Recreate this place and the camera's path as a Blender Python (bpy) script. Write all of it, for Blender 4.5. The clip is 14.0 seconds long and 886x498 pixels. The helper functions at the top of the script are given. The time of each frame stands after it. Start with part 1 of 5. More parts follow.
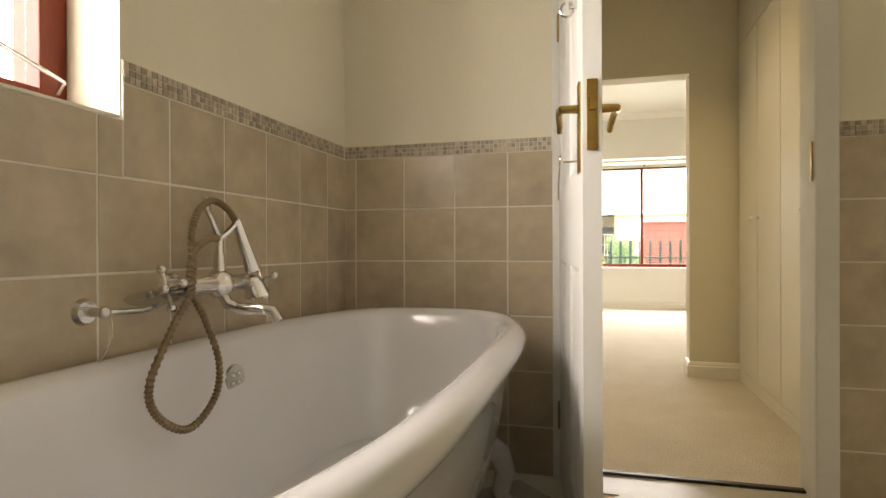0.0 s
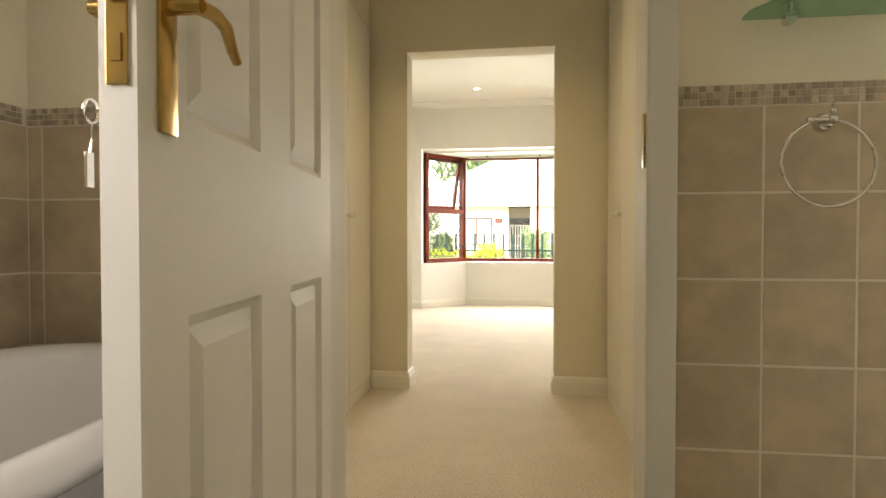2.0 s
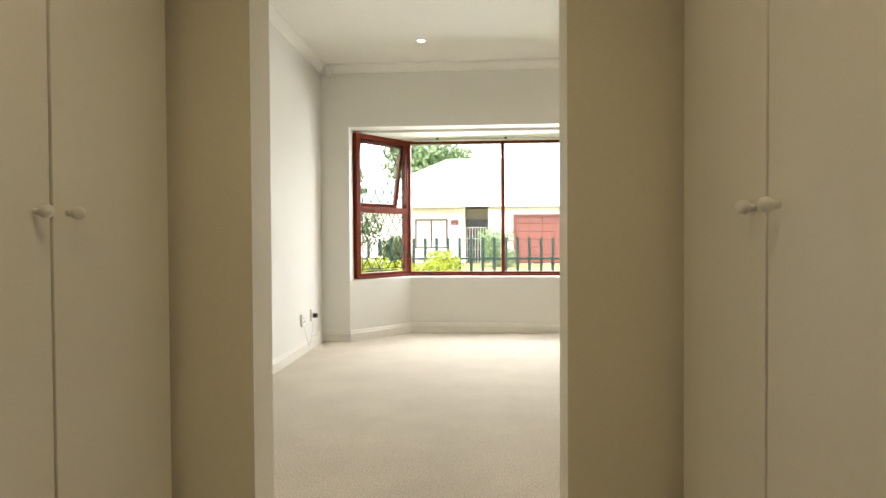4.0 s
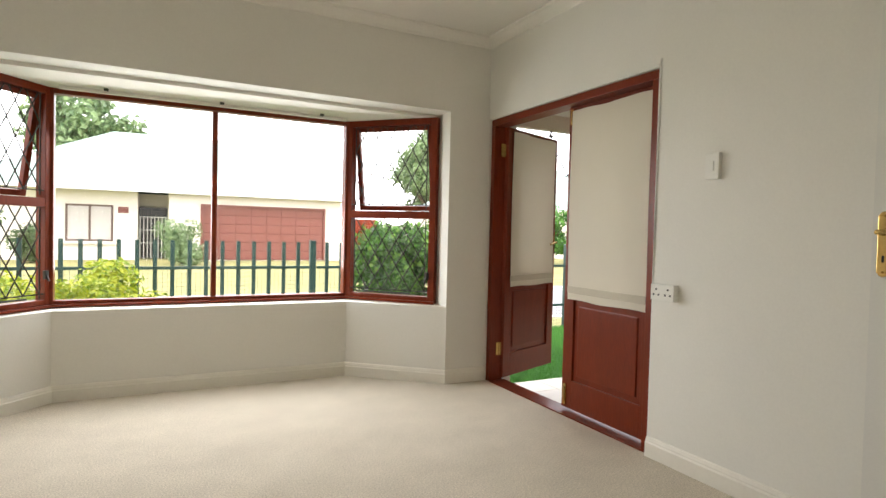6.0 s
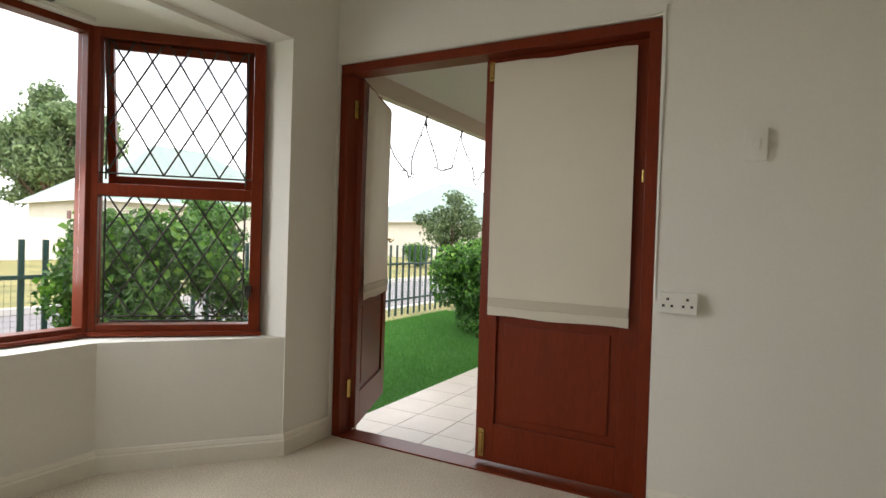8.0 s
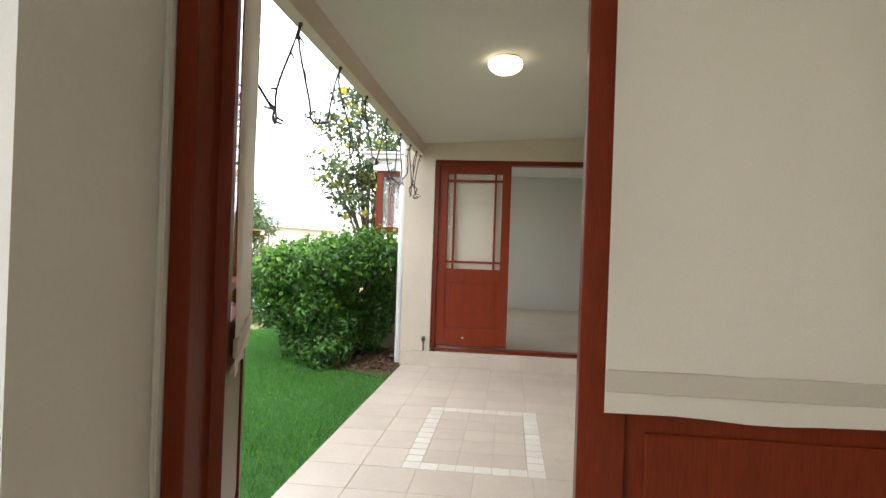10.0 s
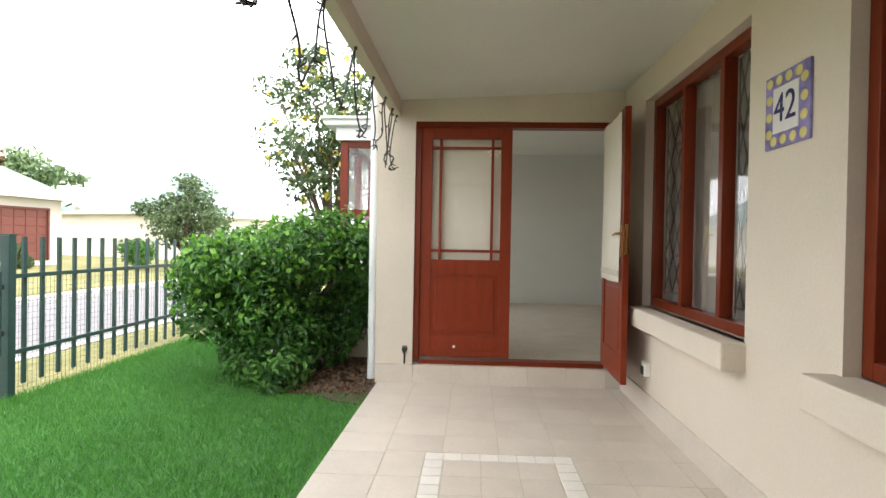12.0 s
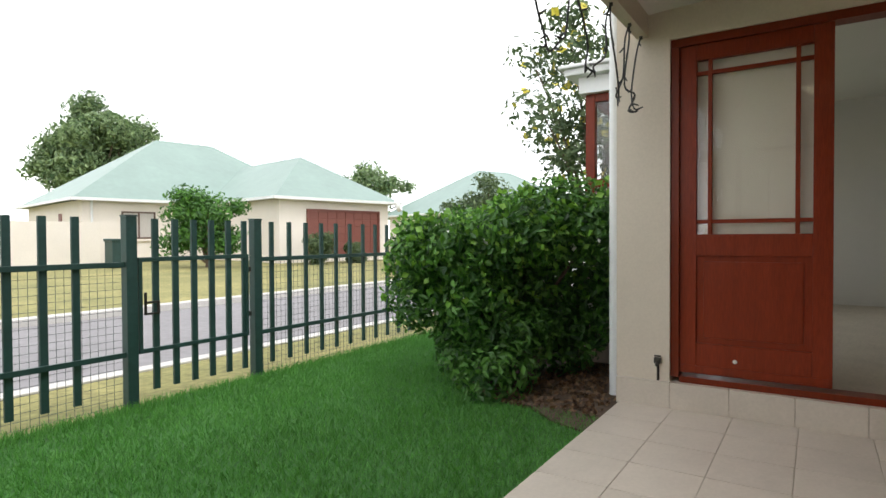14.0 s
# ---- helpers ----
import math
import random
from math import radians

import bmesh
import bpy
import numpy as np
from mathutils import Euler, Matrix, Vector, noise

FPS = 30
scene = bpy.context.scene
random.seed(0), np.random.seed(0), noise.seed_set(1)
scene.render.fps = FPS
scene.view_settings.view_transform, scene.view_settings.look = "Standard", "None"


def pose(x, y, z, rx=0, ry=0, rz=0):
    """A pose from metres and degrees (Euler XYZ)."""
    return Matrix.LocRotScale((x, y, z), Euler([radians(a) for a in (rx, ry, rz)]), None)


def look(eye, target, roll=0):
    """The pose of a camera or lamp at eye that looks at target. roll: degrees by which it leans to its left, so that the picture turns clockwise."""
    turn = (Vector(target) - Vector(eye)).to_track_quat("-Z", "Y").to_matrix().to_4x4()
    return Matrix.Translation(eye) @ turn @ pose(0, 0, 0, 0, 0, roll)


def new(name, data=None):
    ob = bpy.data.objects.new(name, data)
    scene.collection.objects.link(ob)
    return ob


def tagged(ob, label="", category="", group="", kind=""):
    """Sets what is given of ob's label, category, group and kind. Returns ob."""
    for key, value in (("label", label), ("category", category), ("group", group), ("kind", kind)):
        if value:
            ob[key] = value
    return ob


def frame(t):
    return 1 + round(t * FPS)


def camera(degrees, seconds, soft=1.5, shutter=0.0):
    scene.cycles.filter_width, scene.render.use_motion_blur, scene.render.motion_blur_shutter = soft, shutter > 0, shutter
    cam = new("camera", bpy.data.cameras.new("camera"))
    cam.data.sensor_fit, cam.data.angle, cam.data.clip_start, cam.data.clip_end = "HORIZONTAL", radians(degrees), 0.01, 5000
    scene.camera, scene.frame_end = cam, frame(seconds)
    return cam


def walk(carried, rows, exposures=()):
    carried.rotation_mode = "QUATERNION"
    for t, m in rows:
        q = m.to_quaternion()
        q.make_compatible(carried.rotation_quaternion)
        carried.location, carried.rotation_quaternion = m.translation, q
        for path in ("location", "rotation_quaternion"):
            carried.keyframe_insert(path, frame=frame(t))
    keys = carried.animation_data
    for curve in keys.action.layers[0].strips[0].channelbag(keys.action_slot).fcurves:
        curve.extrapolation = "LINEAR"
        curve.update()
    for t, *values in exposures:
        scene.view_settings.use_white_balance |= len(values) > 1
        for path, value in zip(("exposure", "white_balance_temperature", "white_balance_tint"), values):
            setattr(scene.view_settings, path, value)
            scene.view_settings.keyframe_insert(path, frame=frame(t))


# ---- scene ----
cam = camera(75.5, 14.0)
PATH = [
    (0, (0.323, -0.277, 0.899), (-0.199, 1.653, 0.895), -0.2),
    (0.5, (0.471, -0.21, 0.905), (-0.02, 1.729, 0.89), -0.2),
    (1, (0.602, -0.087, 0.91), (0.169, 1.866, 0.888), -0.1),
    (1.5, (0.697, 0.15, 0.928), (0.347, 2.119, 0.895), -0.1),
    (2, (0.744, 0.476, 0.951), (0.469, 2.456, 0.91), -0.0),
    (2.2, (0.744, 0.652, 0.976), (0.491, 2.635, 0.935), -0.1),
    (4.3, (0.679, 2.656, 1.026), (0.623, 4.655, 0.99), -0.4),
    (4.5, (0.675, 2.843, 1.046), (0.684, 4.843, 1.006), -0.3),
    (5, (0.654, 3.252, 1.113), (0.855, 5.241, 1.061), 0.1),
    (5.5, (0.578, 3.638, 1.196), (1.142, 5.557, 1.133), 0.8),
    (5.7, (0.571, 3.792, 1.192), (1.271, 5.665, 1.132), 1.0),
    (6, (0.528, 4.023, 1.174), (1.437, 5.803, 1.119), 1.4),
    (6.5, (0.419, 4.402, 1.146), (1.643, 5.984, 1.104), 1.8),
    (7, (0.323, 4.835, 1.157), (1.798, 6.185, 1.115), 1.8),
    (7.5, (0.341, 5.338, 1.128), (1.955, 6.519, 1.098), 1.8),
    (8, (0.403, 5.877, 1.115), (2.159, 6.834, 1.088), 1.8),
    (8.5, (0.7, 6.283, 1.102), (2.544, 7.056, 1.081), 1.7),
    (9, (1.037, 6.742, 1.098), (2.95, 7.322, 1.082), 1.8),
    (9.2, (1.19, 6.87, 1.09), (3.128, 7.362, 1.085), 1.9),
    (11.3, (2.739, 7.495, 1.064), (4.737, 7.584, 1.049), 1.4),
    (11.5, (2.854, 7.51, 1.062), (4.852, 7.598, 1.047), 1.3),
    (12, (3.131, 7.566, 1.029), (5.128, 7.672, 1.008), 1.0),
    (12.5, (3.43, 7.566, 0.988), (5.413, 7.827, 0.96), 0.7),
    (13, (3.749, 7.539, 0.883), (5.673, 8.082, 0.855), 0.3),
    (13.5, (4.048, 7.433, 0.87), (5.866, 8.264, 0.837), -0.0),
    (14, (4.354, 7.316, 0.87), (6.027, 8.411, 0.832), -0.3),
]
EXPOSURES = [(0, 2.0, 7300, 14), (2.2, 1.95, 7300, 13), (4.5, 1.3, 6450, 11), (5.5, 1.1, 6500, 12), (6, 0.9, 6600, 12), (7, 0.45, 6650, 12), (8, 0.25, 6600, 12), (9, 0.36, 6550, 12), (11.3, 0.72, 6500, 11), (12.5, 0.36, 6500, 10), (14, -0.3, 6500, 10)]
walk(cam, [(t, look(eye, target, roll)) for t, eye, target, roll in PATH], EXPOSURES)

# ---- world, sun and lamps ----
world = bpy.data.worlds.new("overcast_sky")
scene.world = world
world.use_nodes = True
wt = world.node_tree
bg = wt.nodes["Background"]
sky = wt.nodes.new("ShaderNodeTexSky")
sky.sky_type, sky.sun_disc = 'NISHITA', False
sky.sun_elevation, sky.sun_rotation = radians(55), radians(150)
cloud = wt.nodes.new("ShaderNodeTexNoise")
cloud.inputs["Scale"].default_value, cloud.inputs["Detail"].default_value = 2.2, 5
tc = wt.nodes.new("ShaderNodeTexCoord")
mp = wt.nodes.new("ShaderNodeMapping")
mp.inputs["Scale"].default_value = (1, 1, 2.6)
ramp = wt.nodes.new("ShaderNodeValToRGB")
ramp.color_ramp.elements[0].position, ramp.color_ramp.elements[0].color = 0.30, (11.5, 11.8, 12.8, 1)
ramp.color_ramp.elements[1].position, ramp.color_ramp.elements[1].color = 0.58, (25.5, 25.7, 26, 1)
mixw = wt.nodes.new("ShaderNodeMix")
mixw.data_type = 'RGBA'
mixw.inputs[0].default_value = 0.9
wt.links.new(tc.outputs["Generated"], mp.inputs["Vector"])
wt.links.new(mp.outputs["Vector"], cloud.inputs["Vector"])
wt.links.new(cloud.outputs["Fac"], ramp.inputs["Fac"])
wt.links.new(sky.outputs["Color"], mixw.inputs[6])
wt.links.new(ramp.outputs["Color"], mixw.inputs[7])
wt.links.new(mixw.outputs[2], bg.inputs["Color"])
bg.inputs["Strength"].default_value = 0.125

sun_data = bpy.data.lights.new("sun", 'SUN')
sun_data.energy, sun_data.angle, sun_data.color = 1.25, radians(14), (1, 0.96, 0.9)
sun = new("sun", sun_data)
sun.matrix_world = look((0, 0, 0), (0.35, 0.6, -1.0))


def area_lamp(name, eye, target, w, h, watts, colour=(1, 1, 1)):
    d = bpy.data.lights.new(name, 'AREA')
    d.shape, d.size, d.size_y, d.energy, d.color = 'RECTANGLE', w, h, watts, colour
    ob = new(name, d)
    ob.matrix_world = look(eye, target)
    return ob


# sky light standing in the openings
area_lamp("bay_daylight", (0.95, 8.80, 1.40), (0.75, 6.3, 0.0), 2.0, 1.3, 22, (0.98, 1.0, 1.0))
area_lamp("far_room_daylight", (10.9, 8.52, 1.35), (10.7, 5.2, 0.8), 3.2, 1.3, 5.5, (0.98, 1.0, 1.0))
area_lamp("bath_daylight", (-1.02, 0.1, 1.68), (0.6, 0.3, 1.2), 1.1, 0.8, 9.5, (1.0, 0.99, 0.97))

# ---- materials ----


def node(nt, kind, **values):
    n = nt.nodes.new(kind)
    for k, v in values.items():
        n.inputs[k.replace("_", " ")].default_value = v
    return n


def material(name, colour, rough=0.6, metal=0.0, grain=40.0, vary=0.08, bump=0.1, stain=2.0, stain_amount=0.08, random_piece=0.0, coat=0.0, island=0.0, stretch=(1, 1, 1), tint=None):
    """A surface with variation at two scales, bump and, on pieces, a shift of its own."""
    m = bpy.data.materials.new(name)
    m.use_nodes = True
    nt = m.node_tree
    b = nt.nodes["Principled BSDF"]
    tcn = nt.nodes.new("ShaderNodeTexCoord")
    mpn = nt.nodes.new("ShaderNodeMapping")
    mpn.inputs["Scale"].default_value = stretch
    nt.links.new(tcn.outputs["Object"], mpn.inputs["Vector"])
    vec = mpn.outputs["Vector"]
    if random_piece:
        oi = nt.nodes.new("ShaderNodeObjectInfo")
        off = node(nt, "ShaderNodeVectorMath")
        off.operation = 'SCALE'
        off.inputs[0].default_value = (37.0, 19.0, 23.0)
        nt.links.new(oi.outputs["Random"], off.inputs["Scale"])
        add = node(nt, "ShaderNodeVectorMath")
        nt.links.new(vec, add.inputs[0])
        nt.links.new(off.outputs[0], add.inputs[1])
        vec = add.outputs[0]
    fine = node(nt, "ShaderNodeTexNoise", Scale=grain, Detail=4.0)
    big = node(nt, "ShaderNodeTexNoise", Scale=stain, Detail=5.0, Roughness=0.62)
    nt.links.new(vec, fine.inputs["Vector"])
    nt.links.new(vec, big.inputs["Vector"])
    acc = None
    for src, amount in ((fine.outputs["Fac"], vary), (big.outputs["Fac"], stain_amount)):
        mr = node(nt, "ShaderNodeMapRange")
        mr.inputs["From Min"].default_value, mr.inputs["From Max"].default_value = 0.25, 0.75
        mr.inputs["To Min"].default_value, mr.inputs["To Max"].default_value = 1 - amount, 1 + amount
        nt.links.new(src, mr.inputs["Value"])
        if acc is None:
            acc = mr.outputs[0]
        else:
            mul = node(nt, "ShaderNodeMath")
            mul.operation = 'MULTIPLY'
            nt.links.new(acc, mul.inputs[0])
            nt.links.new(mr.outputs[0], mul.inputs[1])
            acc = mul.outputs[0]
    if random_piece or island:
        if random_piece:
            rsrc = oi.outputs["Random"]
        else:
            rsrc = nt.nodes.new("ShaderNodeNewGeometry").outputs["Random Per Island"]
        amount = random_piece or island
        mr = node(nt, "ShaderNodeMapRange")
        mr.inputs["To Min"].default_value, mr.inputs["To Max"].default_value = 1 - amount, 1 + amount
        nt.links.new(rsrc, mr.inputs["Value"])
        mul = node(nt, "ShaderNodeMath")
        mul.operation = 'MULTIPLY'
        nt.links.new(acc, mul.inputs[0])
        nt.links.new(mr.outputs[0], mul.inputs[1])
        acc = mul.outputs[0]
    col = node(nt, "ShaderNodeMix")
    col.data_type = 'RGBA'
    col.inputs[6].default_value = (*colour, 1)
    col.inputs[7].default_value = (*(tint or colour), 1)
    nt.links.new(big.outputs["Fac"], col.inputs[0])
    sc = node(nt, "ShaderNodeVectorMath")
    sc.operation = 'SCALE'
    nt.links.new(col.outputs[2], sc.inputs[0])
    nt.links.new(acc, sc.inputs["Scale"])
    nt.links.new(sc.outputs[0], b.inputs["Base Color"])
    b.inputs["Roughness"].default_value, b.inputs["Metallic"].default_value = rough, metal
    b.inputs["Coat Weight"].default_value = coat
    if bump:
        bp = node(nt, "ShaderNodeBump", Strength=bump, Distance=0.004)
        nt.links.new(fine.outputs["Fac"], bp.inputs["Height"])
        nt.links.new(bp.outputs["Normal"], b.inputs["Normal"])
    return m


def leaf_material(name, dark, light, gloss=0.45):
    m = bpy.data.materials.new(name)
    m.use_nodes = True
    nt = m.node_tree
    b = nt.nodes["Principled BSDF"]
    geo = nt.nodes.new("ShaderNodeNewGeometry")
    r = nt.nodes.new("ShaderNodeValToRGB")
    r.color_ramp.elements[0].color, r.color_ramp.elements[1].color = (*dark, 1), (*light, 1)
    nt.links.new(geo.outputs["Random Per Island"], r.inputs["Fac"])
    nt.links.new(r.outputs["Color"], b.inputs["Base Color"])
    b.inputs["Roughness"].default_value = gloss
    tr = nt.nodes.new("ShaderNodeBsdfTranslucent")
    nt.links.new(r.outputs["Color"], tr.inputs["Color"])
    mx = nt.nodes.new("ShaderNodeMixShader")
    mx.inputs[0].default_value = 0.3
    nt.links.new(b.outputs[0], mx.inputs[1])
    nt.links.new(tr.outputs[0], mx.inputs[2])
    nt.links.new(mx.outputs[0], nt.nodes["Material Output"].inputs["Surface"])
    return m


def glass_material(name, tint=(1, 1, 1), gloss=1.0):
    m = bpy.data.materials.new(name)
    m.use_nodes = True
    nt = m.node_tree
    nt.nodes.remove(nt.nodes["Principled BSDF"])
    tr = nt.nodes.new("ShaderNodeBsdfTransparent")
    tr.inputs["Color"].default_value = (*tint, 1)
    gl = nt.nodes.new("ShaderNodeBsdfGlossy")
    gl.inputs["Roughness"].default_value = 0.02
    lw = nt.nodes.new("ShaderNodeLayerWeight")
    lw.inputs["Blend"].default_value = 0.5
    pw = nt.nodes.new("ShaderNodeMath")
    pw.operation = 'POWER'
    pw.inputs[1].default_value = 5
    fr = nt.nodes.new("ShaderNodeMath")
    fr.operation = 'MULTIPLY_ADD'
    fr.inputs[1].default_value, fr.inputs[2].default_value = 0.9, 0.035
    nt.links.new(lw.outputs["Facing"], pw.inputs[0])
    nt.links.new(pw.outputs[0], fr.inputs[0])
    mx = nt.nodes.new("ShaderNodeMixShader")
    nt.links.new(fr.outputs[0], mx.inputs[0])
    nt.links.new(tr.outputs[0], mx.inputs[1])
    nt.links.new(gl.outputs[0], mx.inputs[2])
    nt.links.new(mx.outputs[0], nt.nodes["Material Output"].inputs["Surface"])
    return m


def cloth_material(name, colour, through_amount=0.12):
    m = material(name, colour, rough=0.9, grain=350, vary=0.05, bump=0.25, stain=1.5, stain_amount=0.04)
    nt = m.node_tree
    b = nt.nodes["Principled BSDF"]
    tr = nt.nodes.new("ShaderNodeBsdfTranslucent")
    tr.inputs["Color"].default_value = (*colour, 1)
    mx = nt.nodes.new("ShaderNodeMixShader")
    mx.inputs[0].default_value = through_amount
    nt.links.new(b.outputs[0], mx.inputs[1])
    nt.links.new(tr.outputs[0], mx.inputs[2])
    nt.links.new(mx.outputs[0], nt.nodes["Material Output"].inputs["Surface"])
    return m


def emitting(name, colour, strength):
    m = bpy.data.materials.new(name)
    m.use_nodes = True
    b = m.node_tree.nodes["Principled BSDF"]
    b.inputs["Emission Color"].default_value = (*colour, 1)
    b.inputs["Emission Strength"].default_value = strength
    return m


CREAM = material("cream_wall_paint", (0.74, 0.69, 0.55), rough=0.75, grain=90, vary=0.02, bump=0.12, stain=1.3, stain_amount=0.03)
WHITE_ROOM = material("off_white_wall_paint", (0.77, 0.755, 0.70), rough=0.75, grain=90, vary=0.02, bump=0.12, stain=1.1, stain_amount=0.03)
PATIO_CEIL = material("patio_ceiling_board_paint", (0.67, 0.65, 0.6), rough=0.8, grain=60, vary=0.03, bump=0.1, stain=1.0, stain_amount=0.05)
CEIL = material("ceiling_paint", (0.8, 0.78, 0.72), rough=0.8, grain=60, vary=0.02, bump=0.08, stain=1.0, stain_amount=0.03)
TRIM = material("white_trim_paint", (0.78, 0.75, 0.67), rough=0.4, grain=50, vary=0.02, bump=0.05, stain=3, stain_amount=0.04)
DOOR_WHITE = material("white_door_enamel", (0.72, 0.71, 0.67), rough=0.62, grain=120, vary=0.02, bump=0.12, stain=3, stain_amount=0.03, stretch=(1, 6, 1))
CUPBOARD = material("cupboard_lacquer", (0.76, 0.73, 0.64), rough=0.3, grain=50, vary=0.01, bump=0.03, stain=2, stain_amount=0.03)
CARPET = material("beige_carpet", (0.575, 0.515, 0.42), rough=0.97, grain=130, vary=0.3, bump=0.8, stain=3.0, stain_amount=0.09)
TILE = material("beige_wall_tile", (0.49, 0.415, 0.30), rough=0.22, grain=14, vary=0.06, bump=0.04, stain=6.5, stain_amount=0.2, random_piece=0.06, tint=(0.44, 0.345, 0.235))
GROUT = material("pale_grout", (0.63, 0.585, 0.49), rough=0.85, grain=150, vary=0.06, bump=0.2, stain=4, stain_amount=0.06)
MOSAIC = material("stone_mosaic", (0.42, 0.35, 0.26), rough=0.4, grain=90, vary=0.1, bump=0.15, stain=10, stain_amount=0.15, island=0.35)
FLOOR_TILE = material("glazed_floor_tile", (0.46, 0.42, 0.36), rough=0.25, grain=20, vary=0.05, bump=0.05, stain=4, stain_amount=0.12, random_piece=0.05)
PATIO_TILE = material("sandy_patio_tile", (0.585, 0.52, 0.44), rough=0.35, grain=60, vary=0.05, bump=0.06, stain=3, stain_amount=0.08, random_piece=0.04)
PATIO_PALE = material("pale_border_tile", (0.76, 0.72, 0.65), rough=0.4, grain=60, vary=0.05, bump=0.06, stain=3, stain_amount=0.06, random_piece=0.05)
PATIO_GROUT = material("grey_floor_grout", (0.53, 0.48, 0.4), rough=0.9, grain=150, vary=0.08, bump=0.2)
ENAMEL = material("white_bath_enamel", (0.69, 0.68, 0.68), rough=0.12, grain=6, vary=0.01, bump=0.0, stain=2, stain_amount=0.02, coat=0.6)
CHROME = material("chrome", (0.72, 0.71, 0.69), rough=0.12, metal=1.0, grain=30, vary=0.03, bump=0.0, stain=8, stain_amount=0.06)
HOSE = material("bronze_hose", (0.24, 0.18, 0.11), rough=0.3, metal=1.0, grain=80, vary=0.1, bump=0.1)
BRASS = material("polished_brass", (0.52, 0.35, 0.12), rough=0.22, metal=1.0, grain=60, vary=0.1, bump=0.05, stain=9, stain_amount=0.2)
DARK_METAL = material("dark_metal", (0.05, 0.045, 0.04), rough=0.45, metal=0.6, grain=60, vary=0.1, bump=0.05)
WOOD = material("red_brown_varnished_wood", (0.205, 0.029, 0.006), rough=0.36, grain=26, vary=0.2, bump=0.12, stain=2.2, stain_amount=0.22, stretch=(8, 8, 0.7), tint=(0.12, 0.016, 0.005), coat=0.04)
WOOD_LIGHT = material("orange_varnished_wood", (0.25, 0.032, 0.007), rough=0.38, grain=26, vary=0.2, bump=0.12, stain=2.2, stain_amount=0.22, stretch=(8, 8, 0.7), tint=(0.155, 0.022, 0.007), coat=0.05)
for varnish in (WOOD, WOOD_LIGHT):
    varnish.node_tree.nodes["Principled BSDF"].inputs["Specular IOR Level"].default_value = 0.22
BLIND = cloth_material("cream_blind_cloth", (0.74, 0.69, 0.58))
HEM = cloth_material("darker_hem_cloth", (0.56, 0.51, 0.41), 0.05)
PLASTIC = material("white_plastic", (0.78, 0.77, 0.72), rough=0.35, grain=50, vary=0.01, bump=0.0, stain=4, stain_amount=0.03)
BLACK = material("black_plastic", (0.02, 0.02, 0.02), rough=0.5, grain=50, vary=0.1, bump=0.05)
GLASS = glass_material("clear_glass")
SHELF_GLASS = glass_material("greenish_glass", (0.62, 0.8, 0.7))
PLASTER = material("cream_outer_plaster", (0.64, 0.565, 0.465), rough=0.85, grain=70, vary=0.04, bump=0.25, stain=1.2, stain_amount=0.05)
FENCE = material("dark_green_fence_paint", (0.02, 0.055, 0.05), rough=0.45, grain=40, vary=0.1, bump=0.1, stain=5, stain_amount=0.2)
WIRE = material("green_coated_wire", (0.06, 0.08, 0.07), rough=0.5, metal=0.2, grain=40, vary=0.1, bump=0.0)
ROOF = material("pale_green_sheet_roof", (0.225, 0.31, 0.275), rough=0.5, grain=4, vary=0.04, bump=0.03, stain=0.6, stain_amount=0.08)
HOUSE_WALL = material("pale_house_plaster", (0.79, 0.73, 0.66), rough=0.85, grain=20, vary=0.03, bump=0.1, stain=0.7, stain_amount=0.05)
GARAGE = material("red_brown_garage_wood", (0.19, 0.06, 0.045), rough=0.5, grain=14, vary=0.15, bump=0.1, stain=1.5, stain_amount=0.15, stretch=(1, 1, 8))
FRAME_BROWN = material("dull_brown_frame", (0.12, 0.075, 0.06), rough=0.5, grain=20, vary=0.1, bump=0.05)
GUTTER = material("white_gutter", (0.75, 0.76, 0.76), rough=0.35, grain=20, vary=0.02, bump=0.02, stain=2, stain_amount=0.05)
WINDOW_DARK = material("dim_window_interior", (0.05, 0.05, 0.055), rough=0.15, grain=3, vary=0.2, bump=0.0)
CURTAIN = material("grey_net_curtain", (0.5, 0.47, 0.44), rough=0.9, grain=30, vary=0.15, bump=0.1, stretch=(8, 8, 1))
# net curtain, its colour darkened to stand in for the dim room behind
SHADED_CURTAIN = material("net_curtain_with_shade", (0.3, 0.27, 0.235), rough=0.95, grain=30, vary=0.15, bump=0.1, stretch=(8, 8, 1))
ROAD = material("brick_paved_road", (0.22, 0.21, 0.215), rough=0.8, grain=9, vary=0.14, bump=0.3, stain=0.6, stain_amount=0.1)
KERB = material("pale_concrete_kerb", (0.55, 0.53, 0.5), rough=0.85, grain=30, vary=0.06, bump=0.2, stain=2, stain_amount=0.08)
VERGE = material("dry_verge_grass", (0.17, 0.19, 0.06), rough=0.95, grain=14, vary=0.35, bump=0.6, stain=0.5, stain_amount=0.25, tint=(0.30, 0.25, 0.10))
LAWN = material("lawn_ground", (0.035, 0.13, 0.02), rough=0.95, grain=40, vary=0.35, bump=0.6, stain=1.2, stain_amount=0.2)
SOIL = material("brown_soil", (0.09, 0.06, 0.04), rough=0.95, grain=35, vary=0.35, bump=0.8, stain=4, stain_amount=0.2)
BARK = material("grey_brown_bark", (0.14, 0.10, 0.07), rough=0.9, grain=30, vary=0.25, bump=0.6, stretch=(1, 1, 0.3))
BLADES = leaf_material("grass_blades", (0.045, 0.18, 0.024), (0.13, 0.36, 0.06), 0.5)
DEAD_LEAF = leaf_material("dry_fallen_leaves", (0.09, 0.05, 0.03), (0.28, 0.17, 0.09))
